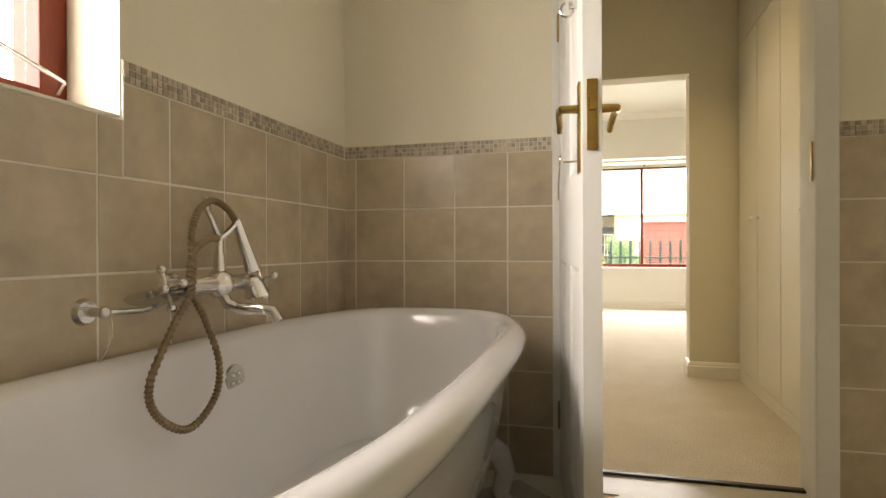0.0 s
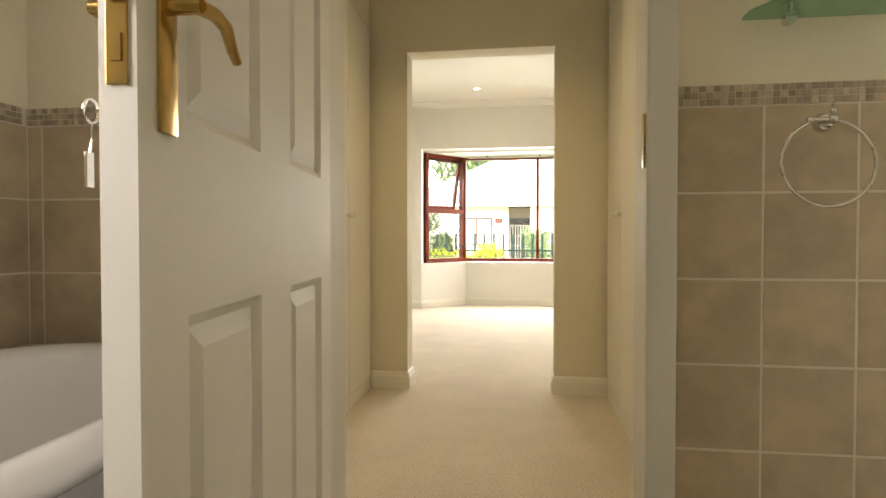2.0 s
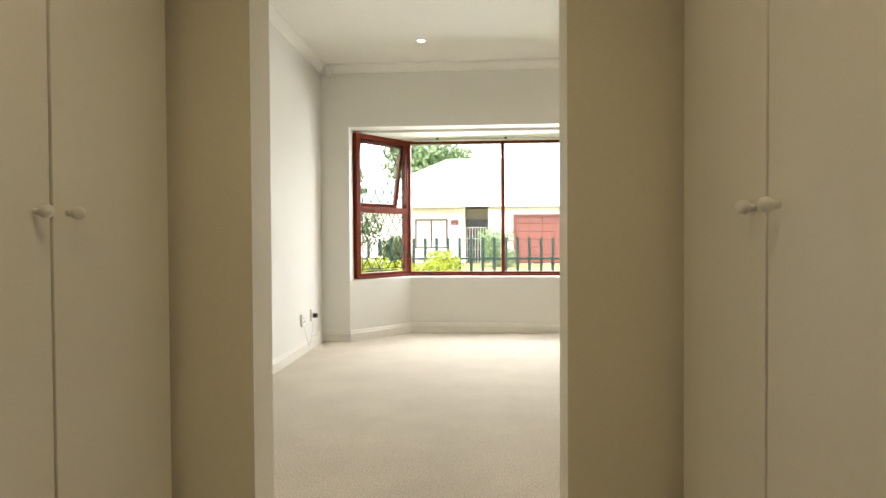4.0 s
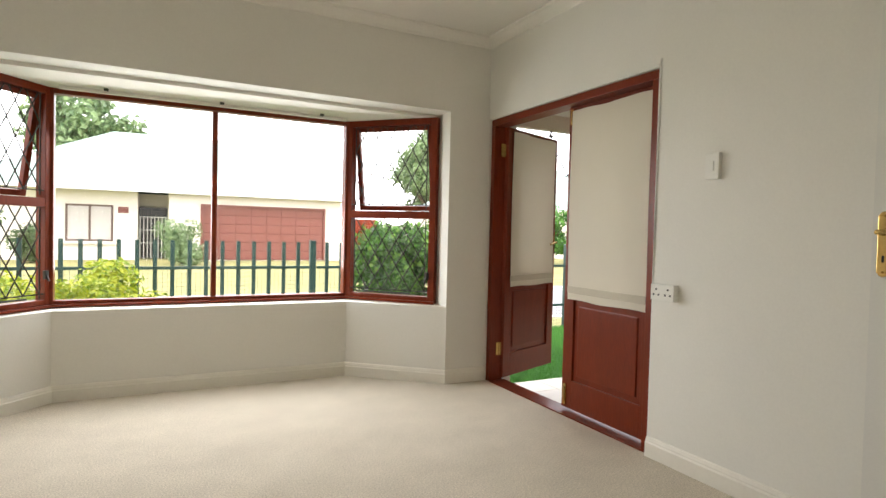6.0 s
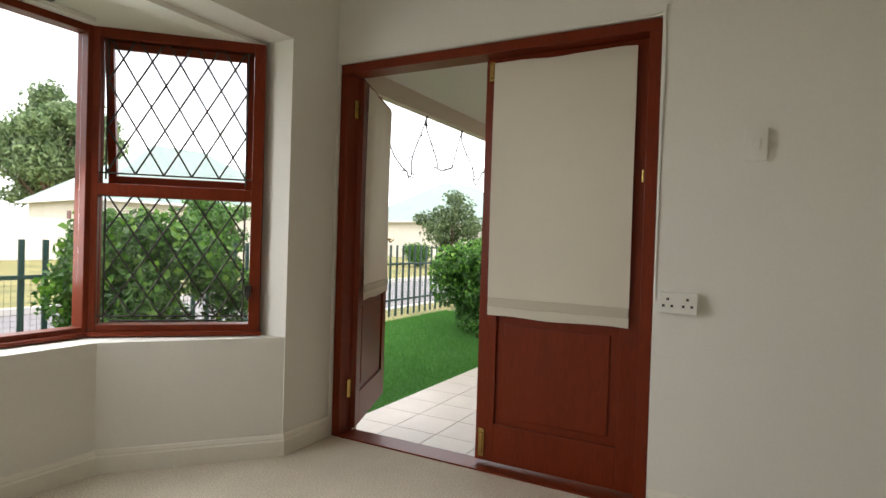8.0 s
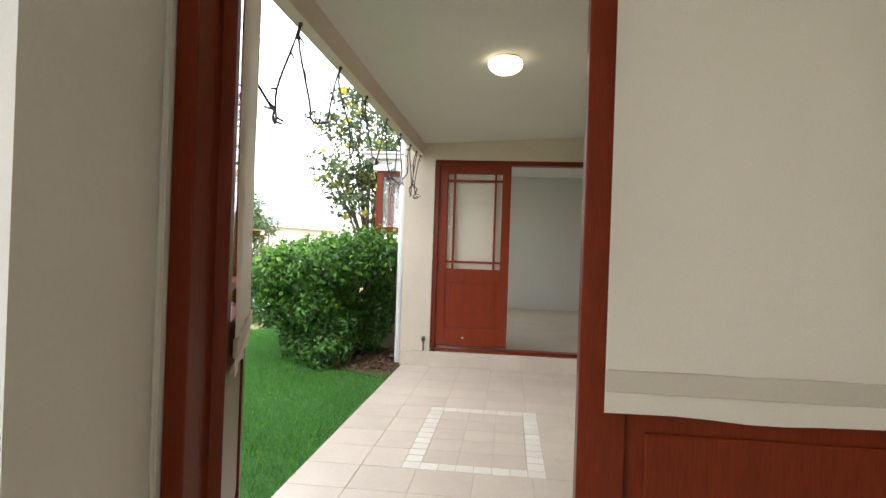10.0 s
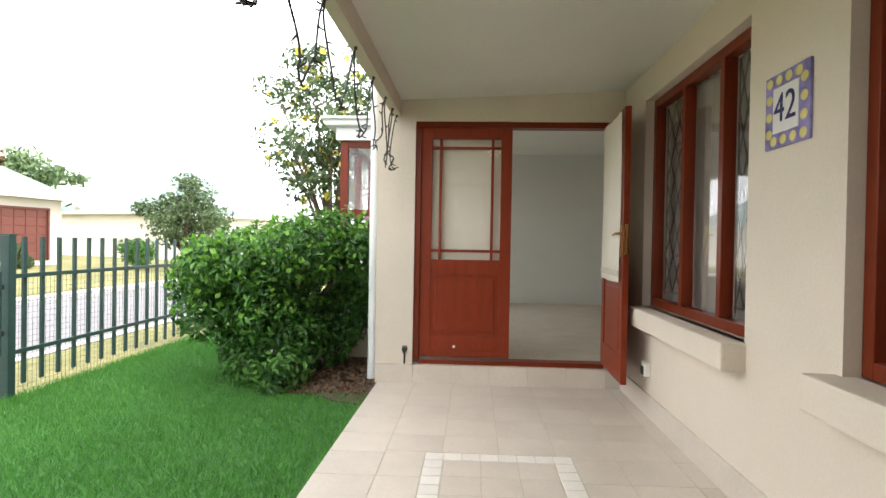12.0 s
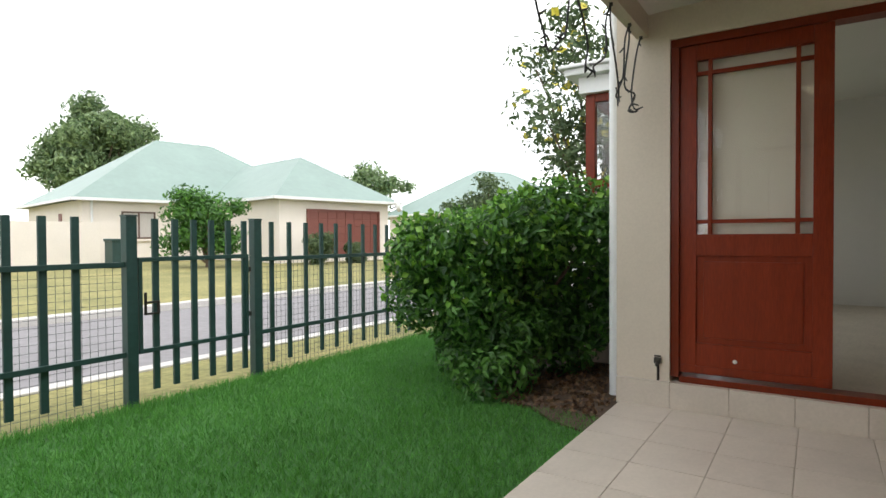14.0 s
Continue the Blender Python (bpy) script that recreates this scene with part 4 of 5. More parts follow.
def downlight(x, y, z):
    d = thing("downlight", "small round recessed ceiling downlight, switched on", "ceiling light", "bedroom downlights", pose(x, y, z))
    bm = bmesh.new()
    n = 28
    r = [[bm.verts.new((rr * math.cos(6.2832 * k / n), rr * math.sin(6.2832 * k / n), zz)) for k in range(n)] for rr, zz in ((0.046, 0.0), (0.044, -0.005), (0.034, -0.006), (0.03, -0.001))]
    for a, b in zip(r, r[1:]):
        for k in range(n):
            bm.faces.new((a[k], a[(k + 1) % n], b[(k + 1) % n], b[k]))
    part("rim", bm, TRIM, d, smooth=True)
    part("bulb", rod(bmesh.new(), (0, 0, -0.004), (0, 0, -0.001), 0.029, seg=20), GLOW, d, "glowing warm bulb")
    lamp = bpy.data.lights.new("downlight_lamp", 'SPOT')
    lamp.energy, lamp.color, lamp.spot_size, lamp.spot_blend, lamp.shadow_soft_size = 1.1, (1, 0.84, 0.62), radians(95), 0.7, 0.03
    lo = new("downlight_lamp", lamp)
    lo.matrix_world = look((x, y, z - 0.012), (x, y, 0))


for x, y in ((0.2, 7.31), (1.84, 7.31), (0.2, 5.5), (1.84, 5.5)):
    downlight(x, y, H)
plamp = bpy.data.lights.new("passage_lamp", 'SPOT')
plamp.energy, plamp.color, plamp.spot_size, plamp.spot_blend, plamp.shadow_soft_size = 14, (1, 0.79, 0.46), radians(120), 0.8, 0.04
downlight(0.5, 3.0, H)
new("passage_lamp", plamp).matrix_world = look((0.5, 3.0, H - 0.012), (0.5, 3.0, 0))
bm = bmesh.new()
prism(bm, [(1.466, 6.142), (1.58, 6.158), (1.716, 6.161), (1.716, 6.168), (1.57, 6.168), (1.462, 6.152)], 0.0005, 0.004)
solo("floor_mark", bm, DARK_METAL, "dark thin scuff lying on the carpet", "carpet mark")

# ---- patio ----
PZ, WY = -0.19, 6.07
before_patio = set(scene.objects)
structure("floor_patio", boxes((2.6, WY - 0.1, -0.5, 7.9, 8.165, PZ - 0.0035)), PATIO_GROUT, "tiled patio slab", "floor")
w3x0, w3x1 = 3.3, 4.757
w2x0, w2x1 = 5.47, 7.1
for row in ((2.77, WY - 0.25, -0.5, w3x0, WY, 2.6), (w3x1, WY - 0.25, -0.5, w2x0, WY, 2.6), (w2x1, WY - 0.25, -0.5, 7.95, WY, 2.6), (w3x0, WY - 0.25, -0.5, w3x1, WY, 0.55), (w3x0, WY - 0.25, 2.17, w3x1, WY, 2.6), (w2x0, WY - 0.25, -0.5, w2x1, WY, 0.585), (w2x0, WY - 0.25, 2.12, w2x1, WY, 2.6)):
    structure("wall_patio", boxes(row), PLASTER, "cream plastered patio wall", "wall")
structure("wall_house_end", boxes((2.62, 7.98, -0.5, 2.77, 8.2, 2.6), bev=0.01), PLASTER, "cream plastered outer corner", "wall")
for row in ((7.68, 7.862, -0.03, 7.95, 8.19, 2.6), (7.68, d2y0, 2.085, 7.95, 7.862, 2.6), (7.68, WY, -0.03, 7.95, d2y0, 2.6), (7.70, WY, -0.5, 7.95, 8.185, -0.03)):
    structure("wall_patio_end", boxes(row), PLASTER, "cream plastered wall round the double doors", "wall")
bm = bmesh.new()
v = [bm.verts.new(p) for p in ((2.77, WY - 0.02, 2.352), (7.70, WY - 0.02, 2.352), (7.70, 8.0, 2.262), (2.77, 8.0, 2.262), (2.77, WY - 0.02, 2.42), (7.70, WY - 0.02, 2.42), (7.70, 8.0, 2.33), (2.77, 8.0, 2.33))]
for f in ((0, 1, 2, 3), (4, 5, 6, 7), (0, 1, 5, 4), (1, 2, 6, 5), (2, 3, 7, 6), (3, 0, 4, 7)):
    bm.faces.new([v[k] for k in f])
structure("ceiling_patio", bm, PATIO_CEIL, "white sloping patio ceiling", "ceiling")
structure("beam_patio", boxes((2.6, 7.992, 2.125, 7.68, 8.066, 2.5), bev=0.004), PLASTER, "cream plastered patio beam", "beam")
bm = bmesh.new()
v = [bm.verts.new(p) for p in ((2.78, 8.2, 2.52), (8.2, 8.2, 2.52), (8.2, 3.0, 4.4), (2.78, 3.0, 4.4), (2.78, 8.2, 2.56), (8.2, 8.2, 2.56), (8.2, 3.0, 4.44), (2.78, 3.0, 4.44))]
for f in ((0, 1, 2, 3), (4, 5, 6, 7), (0, 1, 5, 4), (1, 2, 6, 5), (2, 3, 7, 6), (3, 0, 4, 7)):
    bm.faces.new([v[k] for k in f])
structure("roof_house", bm, ROOF, "pale green sheet roof over the patio", "roof")
structure("roof_bedroom", boxes((-2.2, -3.0, 2.86, 3.3, 8.3, 2.98)), ROOF, "roof over the bedroom wing", "roof")
# far room behind the double doors
structure("floor_far_room", boxes((7.83, 3.2, -0.5, 13.05, 8.0, -0.01)), CARPET, "beige carpet in the far room", "floor")
structure("wall_far_room", boxes((12.85, 3.2, -0.5, 13.05, 8.185, 2.6), (7.95, 3.0, -0.02, 13.05, 3.2, 2.6), (7.95, 8.0, -0.5, 12.85, 8.185, 0.6), (12.4, 8.0, 0.6, 12.85, 8.185, 2.6), (7.95, 8.0, 2.05, 12.4, 8.185, 2.6), (7.95, 8.0, 0.6, 8.5, 8.185, 2.05), (7.75, 3.2, -0.02, 7.95, 5.77, 2.6)), WHITE_ROOM, "plain off-white wall of the far room", "wall")
structure("ceiling_far_room", boxes((7.75, 3.0, 2.6, 13.05, 8.185, 2.7)), CEIL, "white ceiling of the far room", "ceiling")
# room behind the patio windows
structure("wall_back_room", boxes((2.85, 4.6, -0.02, 7.75, 4.75, 2.6), (3.18, 4.75, -0.3, 7.75, 5.77, -0.02), (3.18, 4.75, 2.6, 7.75, 5.77, 2.7)), CREAM, "dim room behind the patio windows", "wall")
for y in (4.6, 4.85):
    wp = thing("power_socket", "white wall socket in the far room", "socket", m=pose(12.85, y + 0.78, 0.3))
    part("plate", boxes((-0.01, -0.05, -0.05, 0, 0.05, 0.05), bev=0.003), PLASTIC, wp)


def patio_window(x0, x1, z0, z1, splits, lattices, across=3):
    w = thing("patio_window", "dark red-brown timber window with burglar bars and deep plaster sill", "window", "patio windows")
    y0, y1 = WY - 0.13, WY - 0.06
    for x in (x0, x1 - 0.06):
        part("window_frame", boxes((x, y0, z0, x + 0.06, y1, z1), bev=0.004), WOOD, w)
    for z in (z0, z1 - 0.06):
        part("window_frame", boxes((x0 + 0.061, y0, z, x1 - 0.061, y1, z + 0.06), bev=0.004), WOOD, w)
    edges = [x0 + 0.06] + list(splits) + [x1 - 0.06]
    for s in splits:
        part("mullion", boxes((s - 0.028, y0 + 0.003, z0 + 0.061, s + 0.028, y1 + 0.004, z1 - 0.061), bev=0.004), WOOD, w)
    for k, (a, b) in enumerate(zip(edges, edges[1:])):
        pane = part("pane", boxes((a, y0 + 0.03, z0 + 0.06, b, y0 + 0.034, z1 - 0.06)), GLASS, w)
        pane.visible_shadow = False
        if k in lattices:
            g = part("burglar_bars", lattice(b - a - 0.1, z1 - z0 - 0.2, (b - a - 0.1) / across, (z1 - z0 - 0.2) / (across + 2)), DARK_METAL, w, "dark diamond burglar bars")
            g.matrix_basis = pose(a + 0.05, y0 + 0.0, z0 + 0.12)
    c = thing("window_curtain", "net curtain behind the patio window, darkened for the dim room", "curtain", "patio curtains")
    bm = bmesh.new()
    n = 60
    top = [bm.verts.new((x0 + 0.02 + (x1 - x0 - 0.04) * i / n, WY - 0.185 + 0.018 * math.sin(i * 1.3), z1 - 0.015)) for i in range(n + 1)]
    low = [bm.verts.new((v.co.x, v.co.y + 0.006 * math.sin(k * 0.7), z0 + 0.01)) for k, v in enumerate(top)]
    for i in range(n):
        bm.faces.new((top[i], top[i + 1], low[i + 1], low[i]))
    # covers every pane; the dark colour stands for the unlit interior
    part("cloth", bm, SHADED_CURTAIN, c, smooth=True)
    part("rail", rod(bmesh.new(), (x0, WY - 0.185, z1 - 0.02), (x1, WY - 0.185, z1 - 0.02), 0.008), PLASTIC, c)
    part("window_sill", boxes((x0 - 0.02, WY - 0.06, z0 - 0.14, x1 - 0.02 if x1 > 7 else x1 + 0.06, WY + 0.115, z0 - 0.004), bev=0.012), PLASTER, w, "plastered outer window sill")


patio_window(w2x0 + 0.003, w2x1 - 0.003, 0.589, 2.117, (5.91, 6.48), (0, 2))
patio_window(w3x0 + 0.003, w3x1 - 0.003, 0.596, 2.167, (4.05,), (0, 1), 2)
step_bm = boxes((7.655, WY, PZ - 0.01, 7.70, 8.185, -0.04))
step = structure("step_patio", step_bm, PATIO_GROUT, "low tiled step below the double doors", "step")
structure("skirting_patio", boxes((2.77, WY, PZ, 7.655, WY + 0.012, -0.03), bev=0.002), PATIO_TILE, "tiled skirting along the patio wall", "baseboard")
structure("downpipe", rod(bmesh.new(), (7.83, 8.245, -0.2), (7.83, 8.245, 2.5), 0.037, seg=16), GUTTER, "white round downpipe", "downpipe", smooth=True)
tap = thing("garden_tap", "small brass garden tap low on the wall", "tap", m=pose(7.68, 7.93, 0.05))
bm = rod(bmesh.new(), (0, 0, -0.09), (0, 0, 0.05), 0.008)
box(bm, -0.03, -0.02, 0.03, 0.0, 0.02, 0.065, bev=0.004)
rod(bm, (-0.025, 0, 0.04), (-0.05, 0, 0.02), 0.008)
rod(bm, (-0.012, -0.02, 0.075), (-0.012, 0.02, 0.075), 0.005)
part("valve", bm, DARK_METAL, tap, smooth=True)
osock = thing("outdoor_socket", "white outdoor socket box low on the patio wall", "socket", m=pose(6.9, WY, 0.15))
part("box", boxes((-0.04, 0, -0.05, 0.04, 0.045, 0.05), bev=0.006), PLASTIC, osock)
part("cover", boxes((-0.03, 0.045, -0.04, 0.03, 0.052, 0.02), bev=0.003), DARK_METAL, osock)

# house number tile
num = thing("house_number", "glazed tile with blue number 42 and a lemon border", "house number", m=pose(5.13, WY, 1.607, 90, 0, 180))
TILE_WHITE = material("white_glazed_tile", (0.75, 0.74, 0.72), rough=0.2, grain=20, vary=0.02, bump=0.02)
VIOLET = material("violet_glaze", (0.22, 0.19, 0.42), rough=0.25, grain=18, vary=0.25, bump=0.02, stain=9, stain_amount=0.3)
LEMON = material("lemon_glaze", (0.62, 0.55, 0.2), rough=0.25, grain=20, vary=0.15, bump=0.02)
part("border", boxes((-0.165, -0.155, 0, 0.165, 0.155, 0.014), bev=0.004), VIOLET, num)
part("tile_face", boxes((-0.095, -0.095, 0.014, 0.095, 0.095, 0.018), bev=0.002), TILE_WHITE, num)
for k in range(14):
    a = k / 14 * 4
    s, f = int(a), a - int(a)
    e = -0.128 + 0.256 * f
    x, y = ((e, 0.125), (0.13, -e), (-e, -0.125), (-0.13, e))[s]
    bm = bmesh.new()
    bmesh.ops.create_uvsphere(bm, u_segments=12, v_segments=6, radius=0.024, matrix=Matrix.Translation((x, y, 0.015)) @ Matrix.Diagonal((1.1, 0.9, 0.18, 1)))
    part("lemon", bm, LEMON, num, smooth=True)
txt = bpy.data.curves.new("number", 'FONT')
txt.body, txt.size, txt.align_x, txt.align_y, txt.extrude = "42", 0.17, 'CENTER', 'CENTER', 0.001
txt.materials.append(material("dark_blue_glaze", (0.03, 0.03, 0.12), rough=0.25, grain=20, vary=0.05, bump=0.0))
t_ob = new("number", txt)
t_ob.parent = num
t_ob.matrix_basis = pose(0, 0, 0.0195)

# patio ceiling lamp
lampt = thing("patio_lamp", "round glass patio ceiling lamp, switched on", "ceiling light", m=pose(5.05, 7.08, 2.305))
part("base", rod(bmesh.new(), (0, 0, -0.03), (0, 0, 0.01), 0.10, seg=28), BRASS, lampt, smooth=True)
bm = bmesh.new()
bmesh.ops.create_uvsphere(bm, u_segments=24, v_segments=12, radius=0.11, matrix=Matrix.Translation((0, 0, -0.035)) @ Matrix.Diagonal((1, 1, 0.6, 1)))
part("globe", bm, emitting("frosted_glow", (1, 0.85, 0.55), 2.2), lampt, "glowing frosted globe", smooth=True)

# ---- string lights along the beam ----
rng = np.random.default_rng(4)
lights = thing("string_lights", "dark tangled fairy-light cable hung in loops from the beam", "string lights")
xs = [7.64, 7.38, 7.02, 6.5, 5.92, 5.26, 4.64, 4.0, 3.35, 2.8]
for a, b in zip(xs, xs[1:]):
    y, z = 8.03, 2.118
    drop = 0.27 + 0.12 * rng.random()
    line = [(a, y, z), (a - 0.02, y + 0.02, z - 0.1)]
    for k in range(1, 7):
        f = k / 7
        line.append((a + (b - a) * f * 0.8 + rng.normal() * 0.025, y + 0.02 + rng.normal() * 0.015, z - 0.1 - drop * math.sin(math.pi * f) ** 0.6 + rng.normal() * 0.02))
    line += [(b + 0.03, y + 0.01, z - 0.1), (b, y, z)]
    pts = smooth_line(line, 5)
    bm = tube(bmesh.new(), pts, 0.0055, 5)
    for p in pts[2::4]:
        d = Vector((rng.normal(), rng.normal(), rng.normal() - 0.4)).normalized()
        rod(bm, p, p + d * 0.04, 0.006, 0.004, 5)
    part("cable", bm, BLACK, lights)
    part("hook", boxes((a - 0.006, y - 0.012, z - 0.012, a + 0.006, y + 0.006, z + 0.012), bev=0.002), DARK_METAL, lights)

for ob in set(scene.objects) - before_patio:
    if ob.parent is None:
        ob.matrix_basis = pose(PX, PY, 0) @ ob.matrix_basis

# ---- garden and street ----
FY = 11.29
bm = bmesh.new()


def ground_z(x, y):
    if y < FY:
        return -0.225 - 0.075 * max(0, min(1, (y - 8.2) / 3.0))
    if y < 12.6:
        return -0.30 - 0.02 * (y - FY)
    if y < 16.7:
        return -0.345
    return -0.26 + 0.012 * min(12, y - 16.7)


ys = [-3000, -60, -20, 2.5, 7.9, 8.2, 9.2, 10.2, 11.3, 12.0, 12.6, 12.62, 16.68, 16.7, 20, 28.7, 60, 200, 4500]
gx = [-4500, -200, -60, -20, -6, 0, 4, 8, 12, 20, 40, 90, 300, 4500]
grid = [[bm.verts.new((x, y, ground_z(x, y) - (0.35 if y in (12.62, 16.68) or 12.62 < y < 16.68 else 0))) for x in gx] for y in ys]
for a, b in zip(grid, grid[1:]):
    for k in range(len(gx) - 1):
        bm.faces.new((a[k], a[k + 1], b[k + 1], b[k]))
structure("ground", bm, VERGE, "dry grassy ground beyond the garden", "ground")
structure("road", boxes((-80, 12.62, -0.6, 120, 16.68, -0.345)), ROAD, "grey brick-paved residential road", "road")
kerb = structure("kerb", boxes((-80, 16.6, -0.6, 120, 16.85, -0.235), (-80, 12.45, -0.6, 120, 12.62, -0.318), bev=0.01), KERB, "pale concrete kerb", "kerb")
bm = bmesh.new()
nx, ny = 26, 8
gl = [[bm.verts.new((-8 + 22 * i / nx, 8.18 + (FY - 0.02 - 8.18) * j / ny, ground_z(0, 8.18 + (FY - 8.2) * j / ny) + 0.012 + 0.006 * math.sin(i * 2.1 + j * 1.7))) for i in range(nx + 1)] for j in range(ny + 1)]
for j in range(ny):
    for i in range(nx):
        bm.faces.new((gl[j][i], gl[j][i + 1], gl[j + 1][i + 1], gl[j + 1][i]))
structure("lawn", bm, LAWN, "green mown lawn between patio and fence", "lawn", smooth=True)
bm = bmesh.new()
prism(bm, [(7.43, 8.41), (7.71, 8.39), (9.0, 8.39), (9.8, 8.6), (9.6, 9.8), (9.0, 9.95), (8.4, 9.7), (8.03, 9.54), (7.79, 9.17), (7.71, 8.84), (7.51, 8.62)], -0.26, -0.208)
structure("soil_bed", bm, SOIL, "bare brown soil under the hedge", "soil")
n = 150000
gxp = rng.uniform(3.4, 10.5, n)
gyp = 8.17 + (FY - 8.17) * rng.random(n)
keep = ~((gxp > 7.71) & (gyp < 9.2)) & (gyp > np.where(gxp > 3.15, 8.39, 8.2))
gxp, gyp = gxp[keep], gyp[keep]
n = len(gxp)
gz = -0.225 - 0.075 * np.clip((gyp - 8.2) / 3.0, 0, 1) + 0.01
hgt = rng.uniform(0.018, 0.05, n) * (1 + 0.5 * (gyp > FY - 0.25))
ang = rng.uniform(0, 6.2832, n)
lean = rng.normal(0, 0.018, (n, 2))
wd2 = 0.0028
base = np.stack([gxp, gyp, gz], 1)
dx = np.stack([np.cos(ang) * wd2, np.sin(ang) * wd2, np.zeros(n)], 1)
tipv = base + np.stack([lean[:, 0], lean[:, 1], hgt], 1)
verts = np.stack([base - dx, base + dx, tipv], 1).reshape(-1, 3)
tagged(new("grass", from_arrays("grass", verts, np.arange(3 * n).reshape(-1, 3), BLADES)), "short bright green lawn grass", "grass", kind="stuff")

# ---- fence ----


def picket(bm, x, z0, z1, w, d=0.02):
    box(bm, x - w / 2, -d / 2, z0, x + w / 2, d / 2, z1)
    return bm


def fence_run(name, x0, x1, pickets, wide, rails=(0.08, 0.70), top=1.02):
    f = thing(name, "dark green steel palisade fence with wire mesh, beside the lawn", "fence", "street fence", pose(0, FY, 0))
    for z in rails:
        part("rail", boxes((x0, -0.022, z - 0.018, x1, 0.0, z + 0.018), bev=0.003), FENCE, f)
    me = mesh_of("slat", picket(bmesh.new(), 0, -0.2, top, wide), FENCE)
    for x in pickets:
        piece("slat", me, f, pose(x, 0.012, 0))
    bm = bmesh.new()
    for k in range(int((x1 - x0) / 0.05)):
        rod(bm, (x0 + 0.05 * k, 0.024, -0.27), (x0 + 0.05 * k, 0.024, 0.68), 0.0019, seg=3)
    for k in range(19):
        rod(bm, (x0, 0.0242, -0.27 + 0.05 * k), (x1, 0.0242, -0.27 + 0.05 * k), 0.0019, seg=3)
    part("wire_mesh", bm, WIRE, f, "fine square wire mesh")
    return f


def fence_post(x, top, w=0.075):
    p = thing("fence_post", "square dark green steel fence post", "post", "fence posts", pose(x, FY, -0.3))
    part("shaft", boxes((-w / 2, -w / 2, -0.1, w / 2, w / 2, top + 0.3), bev=0.004), FENCE, p)
    part("cap", boxes((-w / 2 - 0.004, -w / 2 - 0.004, top + 0.3, w / 2 + 0.004, w / 2 + 0.004, top + 0.312), bev=0.003), FENCE, p)


fence_run("fence", 7.57, 14.5, [7.71 + 0.2 * k for k in range(35)], 0.04)
fence_run("fence", 2.42, 6.43, [2.56 + 0.188 * k for k in range(20)], 0.045)
fence_run("fence", -9.0, 2.33, [2.19 - 0.18 * k for k in range(62)], 0.045)
for x in (-6.5, -2.0, 2.37, 6.47, 7.53, 11.2, 14.5):
    fence_post(x, 1.03)
gate = thing("garden_gate", "dark green steel palisade gate, closed", "gate", m=pose(6.525, FY, 0))
for z in (0.085, 0.73):
    part("gate_rail", boxes((0.0, -0.02, z - 0.016, 0.92, 0.0, z + 0.016), bev=0.003), FENCE, gate)
for x in (0.0, 0.895):
    part("gate_stile", boxes((x, -0.022, 0.07, x + 0.025, 0.002, 0.745), bev=0.003), FENCE, gate)
for k in range(6):
    part("slat", picket(bmesh.new(), 0.13 + 0.152 * k, -0.2, 1.02, 0.045), FENCE, gate)
part("latch", boxes((0.03, -0.04, 0.34, 0.14, -0.024, 0.355), (0.03, -0.04, 0.42, 0.14, -0.024, 0.435), (0.125, -0.04, 0.34, 0.14, -0.024, 0.435), (0.03, -0.04, 0.34, 0.045, -0.024, 0.5), bev=0.002), DARK_METAL, gate)
for z in (0.25, 0.62):
    part("gate_hinge", boxes((0.92, -0.02, z - 0.02, 0.945, 0.0, z + 0.02), bev=0.002), DARK_METAL, gate)

# ---- plants ----


def shrub(name, label, blobs, per, size, mat, seed, extra=None, category="shrub", trunk=None, narrow=0.45, core=True):
    r = np.random.default_rng(seed)
    ob = thing(name, label, category)
    c, nrm = clump_points(r, blobs, per)
    k = c[:, 2] > (-0.26 if c[0, 1] < 20 else -0.9)
    o = new("crown", leaves_mesh("crown", c[k], nrm[k], size, mat, r, narrow))
    o.parent = ob
    if core:
        c2, n2 = clump_points(r, [(x, y, z, a * 0.8, b * 0.8, d * 0.8) for x, y, z, a, b, d in blobs], per // 3, shell=0.2)
        k = c2[:, 2] > (-0.2 if c[0, 1] < 20 else -0.85)
        o = new("inner_leaves", leaves_mesh("inner_leaves", c2[k], n2[k], size * 1.5, mat, r, narrow))
        o.parent = ob
    if extra:
        for nm, em, count, es, low in extra:
            idx = r.choice(len(c), count, replace=False)
            pts = c[idx] + nrm[idx] * size * 0.6
            pts = pts[pts[:, 2] > low]
            o = new(nm, leaves_mesh(nm, pts, np.tile(np.array((0, -1.0, 0.4)), (len(pts), 1)), es, em, r, 0.8))
            tagged(o, kind="stuff").parent = ob
    if trunk:
        x, y, z0, z1, rad = trunk
        bm = bmesh.new()
        for s in range(6):
            a = s * 1.05
            e = blobs[(s * 3) % len(blobs)]
            mid = (x + 0.25 * (e[0] - x), y + 0.25 * (e[1] - y), z0 + 0.6 * (z1 - z0))
            tube(bm, smooth_line([(x + rad * 0.4 * math.cos(a), y + rad * 0.4 * math.sin(a), z0), mid, (e[0], e[1], e[2])], 5), lambda k: rad * (1 - 0.8 * k) * 0.7, 7)
        part("trunk", bm, BARK, ob, smooth=True)
    return ob


r7 = np.random.default_rng(7)
hb = []
for k in range(46):
    u, v, w = r7.uniform(-1, 1, 3)
    hb.append((8.71 + 0.86 * u, 9.36 + 0.66 * v, 0.56 + 0.56 * w - 0.12 * u * u, 0.28, 0.28, 0.26))
lr = np.random.default_rng(31)
lp = np.stack([lr.uniform(7.7, 9.1, 900), lr.uniform(8.42, 9.1, 900), lr.uniform(-0.205, -0.196, 900)], 1)
